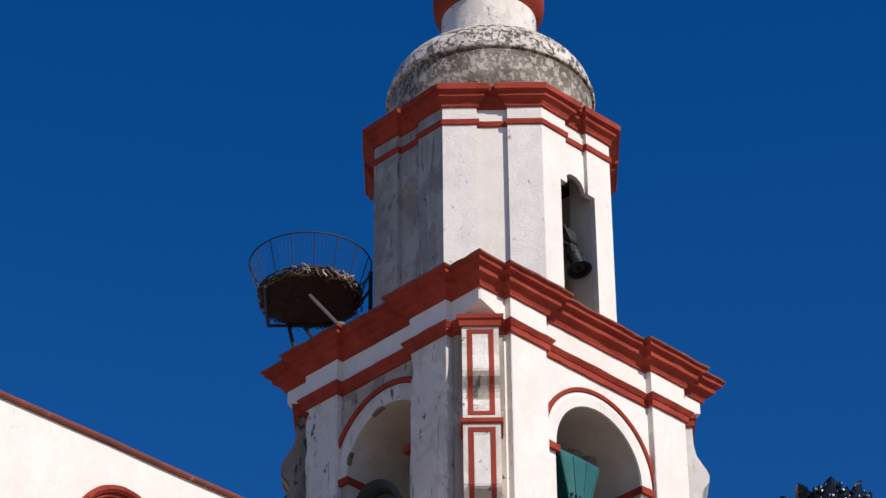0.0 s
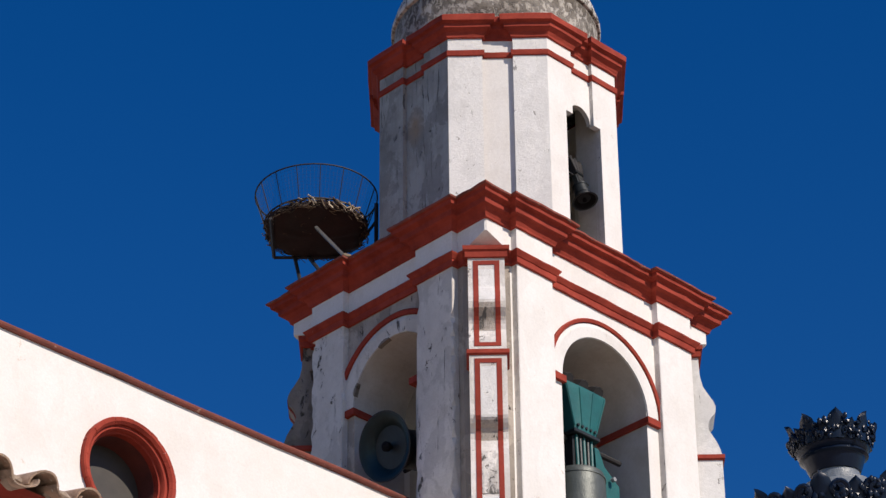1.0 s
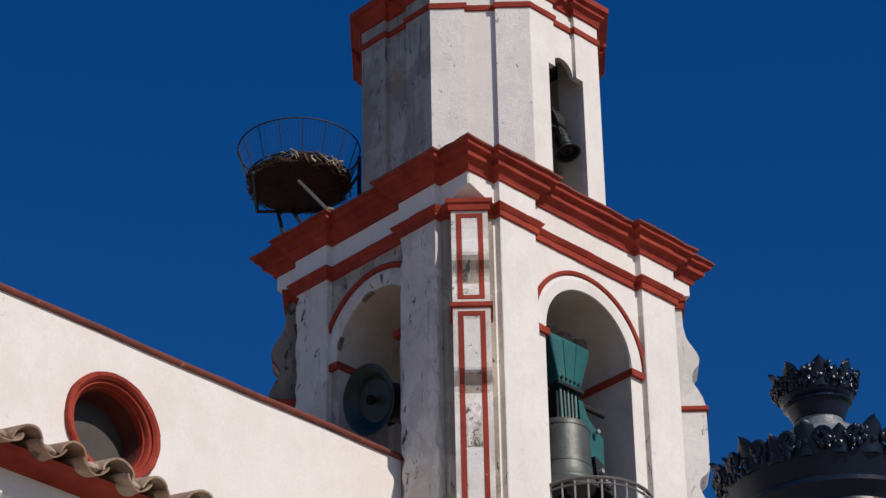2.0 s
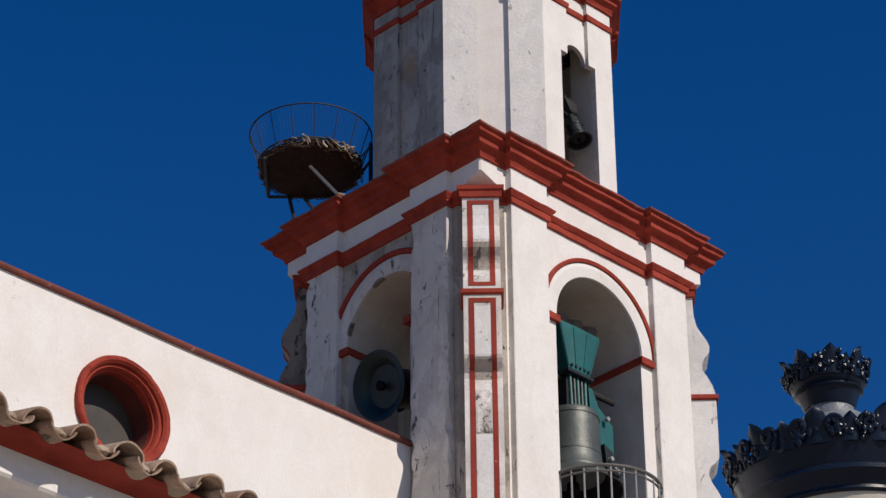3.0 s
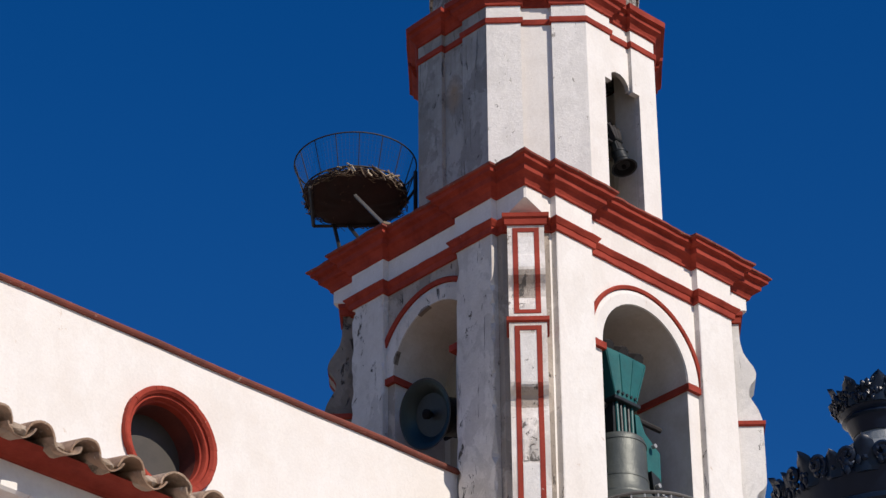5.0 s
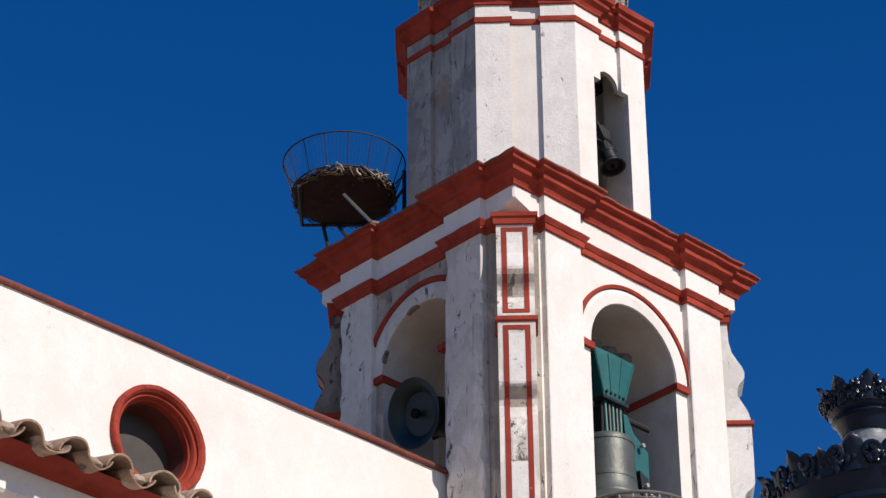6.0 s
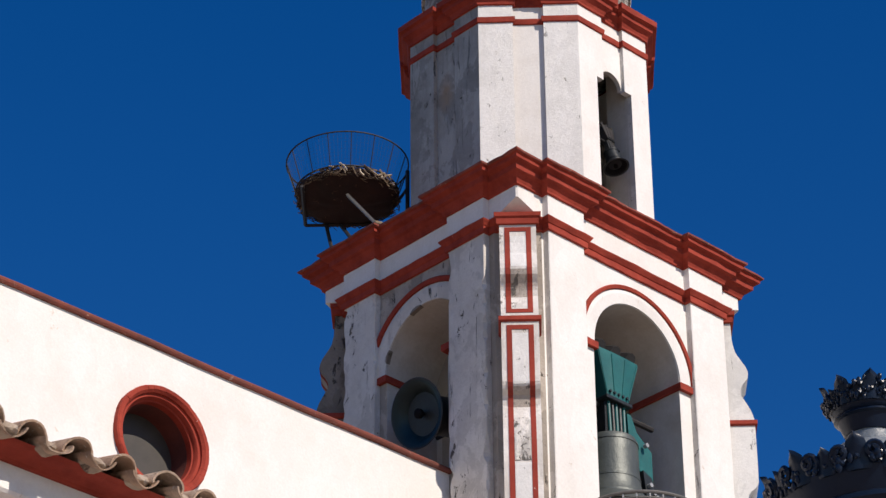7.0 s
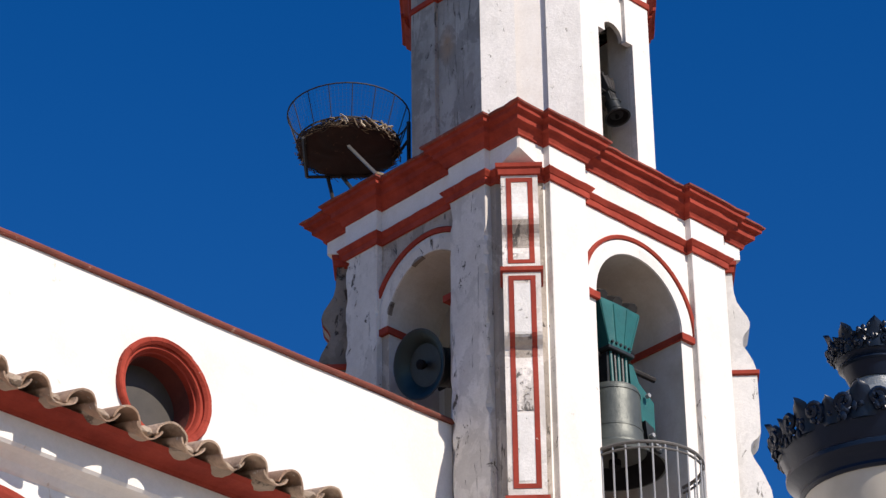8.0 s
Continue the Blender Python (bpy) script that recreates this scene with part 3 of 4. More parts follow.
lathe(bm, [(0, O0 + 0.02), (1.3, O0 + 0.02), (1.3, O0 + 0.1), (0, O0 + 0.1)], 32, (OX, OY))
part("octagon_floor", bm, shell, tower)
bm = bmesh.new()
lathe(bm, [(0, 23.5), (1.30, 23.5), (1.325, 23.7), (1.33, 24.30), (1.325, 24.315), (0, 24.315)], 96, (OX + 0.005, OY - 0.005))
part("dome_drum", bm, mossy, tower, "lichened mortar drum, its shadow painted in, under the dome", True)
bm = bmesh.new()
lathe(bm, [(0, 24.317), (1.30, 24.317), (1.362, 24.325), (1.372, 24.345), (1.370, 24.385), (1.345, 24.41)] +
      [(1.345 * math.cos(a), 24.40 + 0.80 * math.sin(a)) for a in (radians(9 + 4.9 * i) for i in range(12))] + [(0.60, 25.15), (0, 25.18)], 96, (OX + 0.005, OY - 0.005))
part("dome", bm, mossy_cap, tower, "lichen-stained limewashed dome, sunlight in its pale tone", True)
bm = bmesh.new()
lathe(bm, [(0, 25.0), (0.66, 25.0), (0.64, 25.2), (0.63, 25.82), (0, 25.82)], 64, (OX + 0.005, OY - 0.005))
part("lantern_drum", bm, speckled, tower, "", True)
bm = bmesh.new()
lathe(bm, [(0, 25.72), (0.64, 25.72), (0.67, 25.76), (0.73, 25.84), (0.745, 25.95), (0.745, 26.2), (0.66, 26.3), (0.4, 26.6), (0, 26.7)], 64, (OX + 0.005, OY - 0.005))
part("lantern_cornice", bm, red, tower, "round red painted lantern cornice", True)

# ---- nave roof behind the parapet ----
# added out of view; its tone sets the light bounced onto the tower
bm = bmesh.new()
loops(bm, [[(x, y, z) for y, z in ((0.11, 16.0), (0.11, 16.25), (8.0, 17.6), (8.0, 16.0))] for x in (-34.0, CX - HX - 0.15)])
tagged(part("nave_roof", bm, old_roof), "unseen low clay roof behind the nave parapet, toned for bounced light", "roof", kind="structure")

# ---- nave wall with its coping and round window ----
WALL_Y, WALL_TOP = -0.5, 16.603
OC, OZ, OR = -5.757, 15.56, 0.50
nave = thing("wall_nave", "long whitewashed nave wall with faint stains", "wall", kind="structure")
bm = bmesh.new()
circle = [(OC + OR * math.cos(i * math.tau / 48), OZ + OR * math.sin(i * math.tau / 48)) for i in range(48)]
slab(bm, [(-34, 0), (CX - HX - 0.002, 0), (CX - HX - 0.002, WALL_TOP), (-34, WALL_TOP)], [circle], 0.6, Matrix.Translation((0, WALL_Y, 0)))
part("wall_face", bm, nave_coat, nave)
bm = bmesh.new()
sec = ((WALL_Y + 0.3, WALL_TOP), (WALL_Y - 0.035, WALL_TOP), (WALL_Y - 0.048, WALL_TOP + 0.015), (WALL_Y - 0.055, WALL_TOP + 0.037), (WALL_Y - 0.042, WALL_TOP + 0.056), (WALL_Y + 0.3, WALL_TOP + 0.085))
xs = [-34 + (34 + CX - HX - 0.003) * i / 60 for i in range(61)]
loops(bm, [[(x, y, z + 0.006 * math.sin(x * 1.7) + 0.004 * math.sin(x * 4.1 + 1)) for y, z in sec] for x in xs])
part("coping", bm, coping_red, nave, "faded red rounded coping")
bm = bmesh.new()
rings = []
for i in range(65):
    a = i * math.tau / 64
    rings.append([(OC + r * math.cos(a), WALL_Y + y, OZ + r * math.sin(a)) for r, y in
                  ((0.588, 0.01), (0.586, -0.02), (0.53, -0.024), (0.525, -0.02), (0.52, -0.012), (0.515, -0.012), (0.49, -0.012), (0.475, 0.01), (0.47, 0.04), (0.455, 0.05), (0.452, 0.12), (0.51, 0.12), (0.51, 0.01))])
loops(bm, rings, caps=False)
window = tagged(new("window_round"), "round window with a moulded red surround", "window", kind="structure")
surround = part("surround", bm, red, window, "", True)
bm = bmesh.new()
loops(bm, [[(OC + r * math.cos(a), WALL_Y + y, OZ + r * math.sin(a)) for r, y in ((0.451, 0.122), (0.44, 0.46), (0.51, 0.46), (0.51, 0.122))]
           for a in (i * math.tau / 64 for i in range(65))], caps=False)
part("reveal", bm, recess, window, "inner reveal, its shade painted as dark brown", True)
rng = random.Random(11)
for i in range(44):
    a0, a1 = (i + 0.008) * math.tau / 44, (i + 0.992) * math.tau / 44
    bm = bmesh.new()
    r0, r1, out = 0.522, 0.600 + rng.uniform(-0.003, 0.004), -0.075 + rng.uniform(-0.003, 0.003)
    rings = []
    for a in (a0, (a0 + a1) / 2, a1):
        rings.append([(OC + r * math.cos(a), WALL_Y + y, OZ + r * math.sin(a)) for r, y in
                      ((r0, 0.0), (r0, out + 0.034), (r0 + 0.028, out + 0.006), (r1 - 0.014, out), (r1, out + 0.014), (r1, 0.0))])
    loops(bm, rings)
    part("brick", bm, red, surround)
bm = bmesh.new()
lathe(bm, [(0, 0), (0.452, 0), (0.452, 0.02), (0, 0.02)], 48, m=Matrix.Translation((OC, WALL_Y + 0.385, OZ)) @ Matrix.Rotation(radians(90), 4, 'X'))
part("pane", bm, pane_glass, window, "dusty grey pane")


# ---- bells ----
BELL = ((0, 0), (0.40, -0.01), (0.515, -0.03), (0.545, -0.07), (0.552, -0.25), (0.558, -0.48), (0.575, -0.62), (0.62, -0.74), (0.71, -0.85), (0.85, -0.94), (1.0, -1.0))


def bell_mesh(bm, r, h, m, inside=True):
    """A bell: crown at z = 0, mouth at z = -h."""
    pts = [(a * r, b * h) for a, b in BELL]
    lathe(bm, pts + [(r - 0.012, -h - 0.005), (r - 0.022, -h)] + [(max(0, p - 0.022), q) for p, q in pts[-2:0:-1]] + [(0, -0.03 * h)], 48, m=m)


def bell_lining(bm, r, h, m):
    """The dark inside of a bell."""
    pts = [(max(0, a * r - 0.026), b * h) for a, b in BELL[2:]]
    lathe(bm, [(0, -0.06 * h)] + pts + [(p - 0.006, q) for p, q in pts[::-1]] + [(0, -0.07 * h)], 48, m=m)


def plate(bm, poly, thick, m):
    """A flat plate in the plane x, z, thick about y = 0."""
    loops(bm, [[m @ Vector((x, s * thick / 2, z)) for x, z in poly] for s in (-1, 1)])


def swinging_bell(name, label, at, turn, r, h, metal, scale_yoke=1.0, hollow=None, reach=0.74, coat=None):
    """A bell with its yoke; the pivot is at the thing's origin, the bell hangs along -z."""
    ob = placed(name, label, "bell", at, "church bells", "")
    ob.rotation_euler = [radians(a) for a in turn]
    s, coat = scale_yoke, coat or green
    bm = bmesh.new()
    bell_mesh(bm, r, h, Matrix.Translation((0, 0, -0.40 * s)))
    body = part("bell_body", bm, metal, ob, "", True)
    bm = bmesh.new()
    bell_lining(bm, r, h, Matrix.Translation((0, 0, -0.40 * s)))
    part("bell_lining", bm, hollow or inner_black, body, "dark hollow of the bell", True)
    for k, rr in ((0.10, 0.548 * r), (0.57, 0.568 * r), (0.80, 0.667 * r)):
        bm = bmesh.new()
        z = -0.40 * s - k * h
        lathe(bm, [(rr - 0.02, z - 0.012), (rr + 0.007, z - 0.012), (rr + 0.007, z + 0.012), (rr - 0.02, z + 0.012)], 40)
        part("rib", bm, metal, body, "", True)
    bm = bmesh.new()
    tube(bm, [(0, 0, -0.45 * s), (0, 0.0, -0.40 * s - h * 0.9)], 0.022 * s + 0.01)
    lathe(bm, [(0, -h * 0.85 - 0.40 * s), (0.07 * s, -h * 0.9 - 0.40 * s), (0.075 * s, -h * 0.98 - 0.40 * s), (0, -h * 1.05 - 0.40 * s)], 16)
    part("clapper", bm, inner_black, body, "", True)
    # yoke: flared green head with a ribbed face
    bm = bmesh.new()
    rings = []
    for z, a, d in ((0.06, 0.175, 0.15), (0.10, 0.185, 0.155), (0.60, 0.335, 0.18), (0.65, 0.335, 0.18)):
        rings.append([(x * s, y * s, z * s) for x, y in ((-a, -d), (-a * 0.33, -d - 0.012), (a * 0.33, -d - 0.012), (a, -d), (a, d), (a * 0.33, d + 0.012), (-a * 0.33, d + 0.012), (-a, d))])
    loops(bm, rings)
    yoke = part("yoke", bm, coat, ob, "flared green painted steel yoke" if coat is green else "flared dark iron yoke")
    for q in (-0.96, -0.34, 0.34, 0.96):
        bm = bmesh.new()
        back = 0.012 if abs(q) < 0.5 else 0.0
        tube(bm, [(q * 0.185 * s, (-0.155 - back) * s, 0.12 * s), (q * 0.335 * s, (-0.18 - back) * s, 0.62 * s)], 0.014 * s, 6)
        part("yoke_rib", bm, coat, yoke)
    for sx in (-0.27, -0.02, 0.23):
        bm = bmesh.new()
        tube(bm, [((sx + 0.0) * s, y * s, (0.68 + 0.07 * math.sin((y + 0.17) / 0.34 * math.pi)) * s) for y in [-0.17 + 0.34 / 6 * i for i in range(7)]], 0.082 * s)
        part("yoke_clamp", bm, rust_iron, yoke)
    # dark coat on the sill paints in the shadow under the yoke
    bm = bmesh.new()
    box(bm, (0.43 * s, 0.38 * s, 0.05 * s), Matrix.Translation((0, 0, 0.045 * s)), 0.008)
    part("yoke_sill", bm, black_bronze, yoke)
    for i in range(5):
        bm = bmesh.new()
        x = (-0.14 + 0.07 * i) * s
        lathe(bm, [(0, 0), (0.018 * s, 0), (0.018 * s, 0.02 * s), (0, 0.02 * s)], 8, m=Matrix.Translation((x, -0.166 * s, 0.13 * s)) @ Matrix.Rotation(radians(90), 4, 'X'))
        part("bolt", bm, black_bronze, yoke)
        bm = bmesh.new()
        tube(bm, [(x * 0.9, -0.12 * s, 0.03 * s), (x * 0.85, -0.13 * s, -0.42 * s)], 0.021 * s)
        part("strap", bm, black_bronze if i % 2 else coat, yoke)
    bm = bmesh.new()
    box(bm, (0.34 * s, 0.22 * s, 0.44 * s), Matrix.Translation((0, 0, -0.20 * s)), 0.01)
    part("headstock", bm, black_bronze, yoke)
    bm = bmesh.new()
    tube(bm, [(-reach, 0, 0), (reach, 0, 0)], 0.035 * s)
    part("axle", bm, rust_iron, ob)
    return ob


great = swinging_bell("great_bell", "grey bronze bell under a green steel yoke in the arched opening", (0.07, -1.36, 17.72), (0, 0, 0), 0.59, 1.0, bell_metal)
bm = bmesh.new()
plate(bm, [(0.20, -0.02), (0.27, -0.02), (0.36, -0.22), (0.60, -0.40), (0.60, -0.78), (0.38, -0.70), (0.34, -0.45), (0.22, -0.30)], 0.05, Matrix.Translation((0.02, -0.06, 0.02)))
arm = part("drive_arm", bm, green, great, "green steel drive arm")
bm = bmesh.new()
plate(bm, [(0.40, -0.70), (0.54, -0.76), (0.64, -0.98), (0.66, -1.04), (0.44, -1.02)], 0.12, Matrix.Translation((0.02, -0.06, 0.02)))
part("drive_bracket", bm, black_bronze, arm, "dark steel bracket")
for dx, dz in ((0.46, -0.36), (0.50, -0.86), (0.55, -0.95), (0.60, -0.99)):
    bm = bmesh.new()
    lathe(bm, [(0, 0), (0.028, 0), (0.028, 0.05), (0, 0.05)], 8, m=Matrix.Translation((dx, -0.12, dz)) @ Matrix.Rotation(radians(90), 4, 'X'))
    part("bracket_bolt", bm, galvanised, arm)

swung = swinging_bell("swung_bell", "dark bronze bell swung up with its mouth outward", (-0.89, -0.11, 17.73), (75, 0, 90), 0.415, 0.62, black_bronze, 0.8, patina, 0.62)
small = swinging_bell("small_bell", "small dark bronze bell hanging in the octagon's narrow opening", (0.35, -1.28, 21.58), (-16, 0, 6), 0.165, 0.27, black_bronze, 0.36, None, 0.33, rust_iron)

# ---- round balcony rail before the great bell ----
rail = thing("balcony_rail", "rounded grey iron balcony rail with thin balusters", "railing")
RC, RR, RZ = (0.22, -1.62), 0.70, 16.27
for dz, rr, nm in ((0, 0.022, "top_rail"), (-0.07, 0.014, "lower_rail"), (-0.78, 0.018, "foot_rail")):
    bm = bmesh.new()
    tube(bm, [(RC[0] + RR * math.cos(a), RC[1] + RR * math.sin(a), RZ + dz) for a in (radians(180 + 180 * i / 36) for i in range(37))], rr)
    part(nm, bm, rail_paint, rail, "", True)
for i in range(15):
    a = radians(184 + 172 * i / 14)
    bm = bmesh.new()
    tube(bm, [(RC[0] + RR * math.cos(a), RC[1] + RR * math.sin(a), RZ), (RC[0] + RR * math.cos(a), RC[1] + RR * math.sin(a), RZ - 0.78)], 0.011, 6)
    part("baluster", bm, galvanised, rail)
bm = bmesh.new()
prism(bm, [(RC[0] + (RR + 0.05) * math.cos(a), RC[1] + (RR + 0.05) * math.sin(a)) for a in (radians(180 + 180 * i / 24) for i in range(25))], RZ - 0.88, RZ - 0.79)
part("balcony_slab", bm, white, rail)

# ---- stork nest in its wire basket ----
NX, NY, RIM = -1.45, 1.52, 21.80
nest = placed("stork_nest", "large stick nest in a dark wire basket on iron legs", "nest", (NX, NY, 20.2), "", "")
nest.rotation_euler = (0, 0, radians(-44))
R0, R1, H0 = 0.77, 0.645, 0.42


def ring_path(r, z, n=40):
    return [(r * math.cos(i * math.tau / n), r * math.sin(i * math.tau / n), z) for i in range(n)]


z_rim = RIM - 20.2
bm = bmesh.new()
tube(bm, ring_path(R0, z_rim), 0.010, 6, True)
part("basket_rim", bm, rust_iron, nest)
bm = bmesh.new()
tube(bm, ring_path(R1, z_rim - H0), 0.012, 6, True)
part("basket_hoop", bm, rust_iron, nest)
for i in range(16):
    a = i * math.tau / 16 + 0.1
    bm = bmesh.new()
    tube(bm, [(R0 * math.cos(a), R0 * math.sin(a), z_rim), (R1 * math.cos(a), R1 * math.sin(a), z_rim - H0)], 0.006, 5)
    part("basket_wire", bm, rust_iron, nest)
bm = bmesh.new()
for k in range(1, 10):
    t = k / 10
    tube(bm, ring_path(R0 + (R1 - R0) * t, z_rim - H0 * t, 36), 0.0007, 3, True)
for k in range(96):
    a = k * math.tau / 96
    tube(bm, [(R0 * math.cos(a), R0 * math.sin(a), z_rim), (R1 * math.cos(a), R1 * math.sin(a), z_rim - H0)], 0.0010, 3)
tagged(part("basket_netting", bm, rust_iron, nest, "fine wire netting"), kind="stuff")
bm = bmesh.new()
lathe(bm, [(0, z_rim - 0.60), (0.40, z_rim - 0.598), (0.53, z_rim - 0.575), (0.61, z_rim - 0.53), (0.645, z_rim - 0.47), (0.60, z_rim - 0.435), (0.3, z_rim - 0.41), (0, z_rim - 0.43)], 48)
bmesh.ops.subdivide_edges(bm, edges=bm.edges[:], cuts=1, use_grid_fill=True)
for v in bm.verts:
    v.co += noise.noise_vector(v.co * 7) * 0.03
part("nest_body", bm, peat, nest, "packed brown nest bowl", True)


def sticks(bm, count, r_lo, r_hi, z_lo, z_hi, length, thick, seed, a_lo=0.0, a_hi=math.tau, rise=0.3):
    rng = random.Random(seed)
    for _ in range(count):
        a, r = rng.uniform(a_lo, a_hi), r_lo + (r_hi - r_lo) * rng.random()
        z = z_lo + (z_hi - z_lo) * rng.random()
        c = Vector((r * math.cos(a), r * math.sin(a), z))
        t = a + math.pi / 2 + rng.uniform(-0.7, 0.7)
        d = Vector((math.cos(t), math.sin(t), rng.uniform(-rise, rise))) * length * rng.uniform(0.4, 1)
        k = c + Vector((rng.uniform(-1, 1), rng.uniform(-1, 1), rng.uniform(-1, 1))) * 0.02
        tube(bm, [c - d / 2, k, c + d / 2], thick * rng.uniform(0.6, 1.3), 4)


bm = bmesh.new()
sticks(bm, 1500, 0.42, 0.65, z_rim - 0.55, z_rim - 0.405, 0.17, 0.006, 3)
tagged(part("dark_tangle", bm, twigs, nest, "tangled dark twigs"), kind="stuff")
bm = bmesh.new()
sticks(bm, 30, 0.64, 0.69, z_rim - 0.535, z_rim - 0.42, 0.13, 0.010, 8, 4.3, 5.9, 1.1)
tagged(part("pale_tangle", bm, straw, nest, "bleached pale twigs"), kind="stuff")
# iron stand, square to the square's diagonal
zf = z_rim - 0.60
corners = ((-0.54, -0.46), (0.54, -0.46), (0.54, 0.46), (-0.54, 0.46))
for (xa, ya), (xb, yb) in zip(corners[2:], corners[3:] + corners[:1]):
    bm = bmesh.new()
    tube(bm, [(xa, ya, zf), (xb, yb, zf)], 0.024, 4)
    part("stand_bar", bm, rust_iron, nest)
for x, y in corners[3:]:
    bm = bmesh.new()
    tube(bm, [(x, y, zf), (x * 1.08, y * 1.05, z_rim - 0.30)], 0.02, 4)
    part("stand_post", bm, rust_iron, nest)
unturn = Matrix.Rotation(radians(44), 3, 'Z')
for top, foot in (((-0.28, 0.46, zf), (-0.335, -0.14, 0.06)), ((-0.10, 0.46, zf), (-0.40, -0.57, 0.06)), ((0.40, 0.46, zf), (0.30, 0.05, 0.08))):
    bm = bmesh.new()
    tube(bm, [top, unturn @ Vector(foot)], 0.024, 6)
    part("stand_leg", bm, rust_iron, nest)
bm = bmesh.new()
tube(bm, [unturn @ Vector((-0.30, -0.34, 0.87)), unturn @ Vector((-0.42, -1.03, 0.06))], 0.024, 4)
strut = part("strut", bm, rail_paint, nest, "grey painted strut")
# plain pale block added for the strut's foot bracket
bm = bmesh.new()
box(bm, (0.11, 0.07, 0.05), Matrix.Translation(unturn @ Vector((-0.43, -1.05, 0.07))) @ Matrix.Rotation(0.4, 4, 'Z'), 0.012)
part("strut_foot", bm, straw, nest, "pale foot bracket under the strut")
bm = bmesh.new()
tube(bm, [(0.755, 0.05, z_rim - 0.06), (0.755, 0.05, z_rim - 0.75)], 0.026, 4)
part("back_post", bm, rust_iron, nest)
bm = bmesh.new()
tube(bm, [(0.755, 0.05, z_rim - 0.32), (0.56, 0.1, zf)], 0.022, 4)
part("back_brace", bm, rust_iron, nest)

# ---- side chapel with a tiled eave ----
EY, EZ, PITCH = -12.31, 7.635, 0.241
chapel = thing("side_chapel", "low white chapel with red eave moulding under clay tiles", "building")
X0, X1 = -20.0, -9.0
bm = bmesh.new()
prof = ((EY + 0.072, EZ - 0.090), (EY + 0.098, EZ - 0.103), (EY + 0.15, EZ - 0.11), (EY + 0.19, EZ - 0.12), (EY + 0.20, EZ - 0.13), (EY + 0.6, EZ - 0.13), (EY + 0.6, EZ - 0.09))
loops(bm, [[(x, y, z) for y, z in prof] for x in (X0, X1)])
part("eave_moulding", bm, red, chapel, "red painted eave moulding")
bm = bmesh.new()
prof = ((EY + 0.22, EZ - 0.13), (EY + 0.22, EZ - 0.252), (EY + 0.232, EZ - 0.266), (EY + 0.262, EZ - 0.278), (EY + 0.30, EZ - 0.302), (EY + 0.325, EZ - 0.332), (EY + 0.34, EZ - 0.342), (EY + 0.6, EZ - 0.342), (EY + 0.6, EZ - 0.13))
loops(bm, [[(x, y, z) for y, z in prof] for x in (X0, X1)])
part("white_moulding", bm, white, chapel)
WX, WZ, WR = -15.52, 6.53, 0.54
f = Matrix.Translation((0, EY + 0.34, 0))
bm = bmesh.new()
slab(bm, [(X0, 0), (X1, 0), (X1, EZ - 0.342), (X0, EZ - 0.342)], [arch(WX, WR, 4.6, WZ)], 0.4, f)
part("chapel_wall", bm, white, chapel)
bm = bmesh.new()
arc_band(bm, WX, WZ, WR, WR + 0.13, -0.05, 0.1, f)
part("window_arch", bm, red, chapel, "red painted window arch")
bm = bmesh.new()
box(bm, (2 * WR, 0.05, 2.4), Matrix.Translation((WX, EY + 0.64, 5.7)))
part("window_pane", bm, pane_glass, chapel)
bm = bmesh.new()
rise = math.tan(radians(16))
loops(bm, [[(x, y, z) for y, z in ((EY + 0.12, EZ - 0.10), (EY + 0.12, EZ - 0.09), (WALL_Y - 0.03, EZ - 0.11 + (WALL_Y - EY) * rise), (WALL_Y - 0.03, EZ - 0.4))] for x in (X0, X1)])
part("roof", bm, tile_clay, chapel)
bm = bmesh.new()
loops(bm, [[(x, y, z) for y, z in ((EY + 0.74, 0), (WALL_Y - 0.04, 0), (WALL_Y - 0.04, EZ - 0.41), (EY + 0.74, EZ - 0.12))] for x in (X0 + 0.02, X1 - 0.02)])
part("chapel_core", bm, white, chapel)


def tile_mesh(name, r_low, r_up, length, up, seed, flat):
    """A half-round clay tile along +y, low end at y = 0; up: ridge upwards, else a gutter."""
    rng = random.Random(seed)
    bm = bmesh.new()
    rings = []
    n = 12
    skew = rng.uniform(-0.06, 0.06)
    for t in (0.0, 0.12, 0.3, 0.6, 1.0):
        r = r_low + (r_up - r_low) * t
        ring = []
        for rr, seq in ((r, range(n + 1)), (r - 0.010, range(n, -1, -1))):
            for i in seq:
                a = i * math.pi / n
                wob = 1 + 0.03 * math.sin(3 * a + seed) * (1 - t)
                x, z = rr * math.cos(a) * wob, rr * math.sin(a) * flat * wob
                knob = noise.noise(Vector((x * 16, z * 16 + seed, t * 4 + seed * 2.3))) * 0.007
                x, z = x + knob, z + knob * 0.7
                ring.append((x + skew * z, length * t + (0.012 * math.sin(a * 2 + seed) if t == 0 else 0), z if up else -z))
        rings.append(ring)
    loops(bm, rings)
    bmesh.ops.recalc_face_normals(bm, faces=bm.faces)
    me = bpy.data.meshes.new(name)
    bm.to_mesh(me)
    bm.free()
    me.materials.append(tile_clay)
    for p in me.polygons:
        p.use_smooth = True
    me.set_sharp_from_angle(angle=radians(40))
    return me


covers = [tile_mesh("cover_tile", 0.084, 0.070, 0.46, True, s, 0.98) for s in range(5)]
pans = [tile_mesh("pan_tile", 0.076, 0.070, 0.46, False, s + 9, 0.66) for s in range(5)]
plugs = []
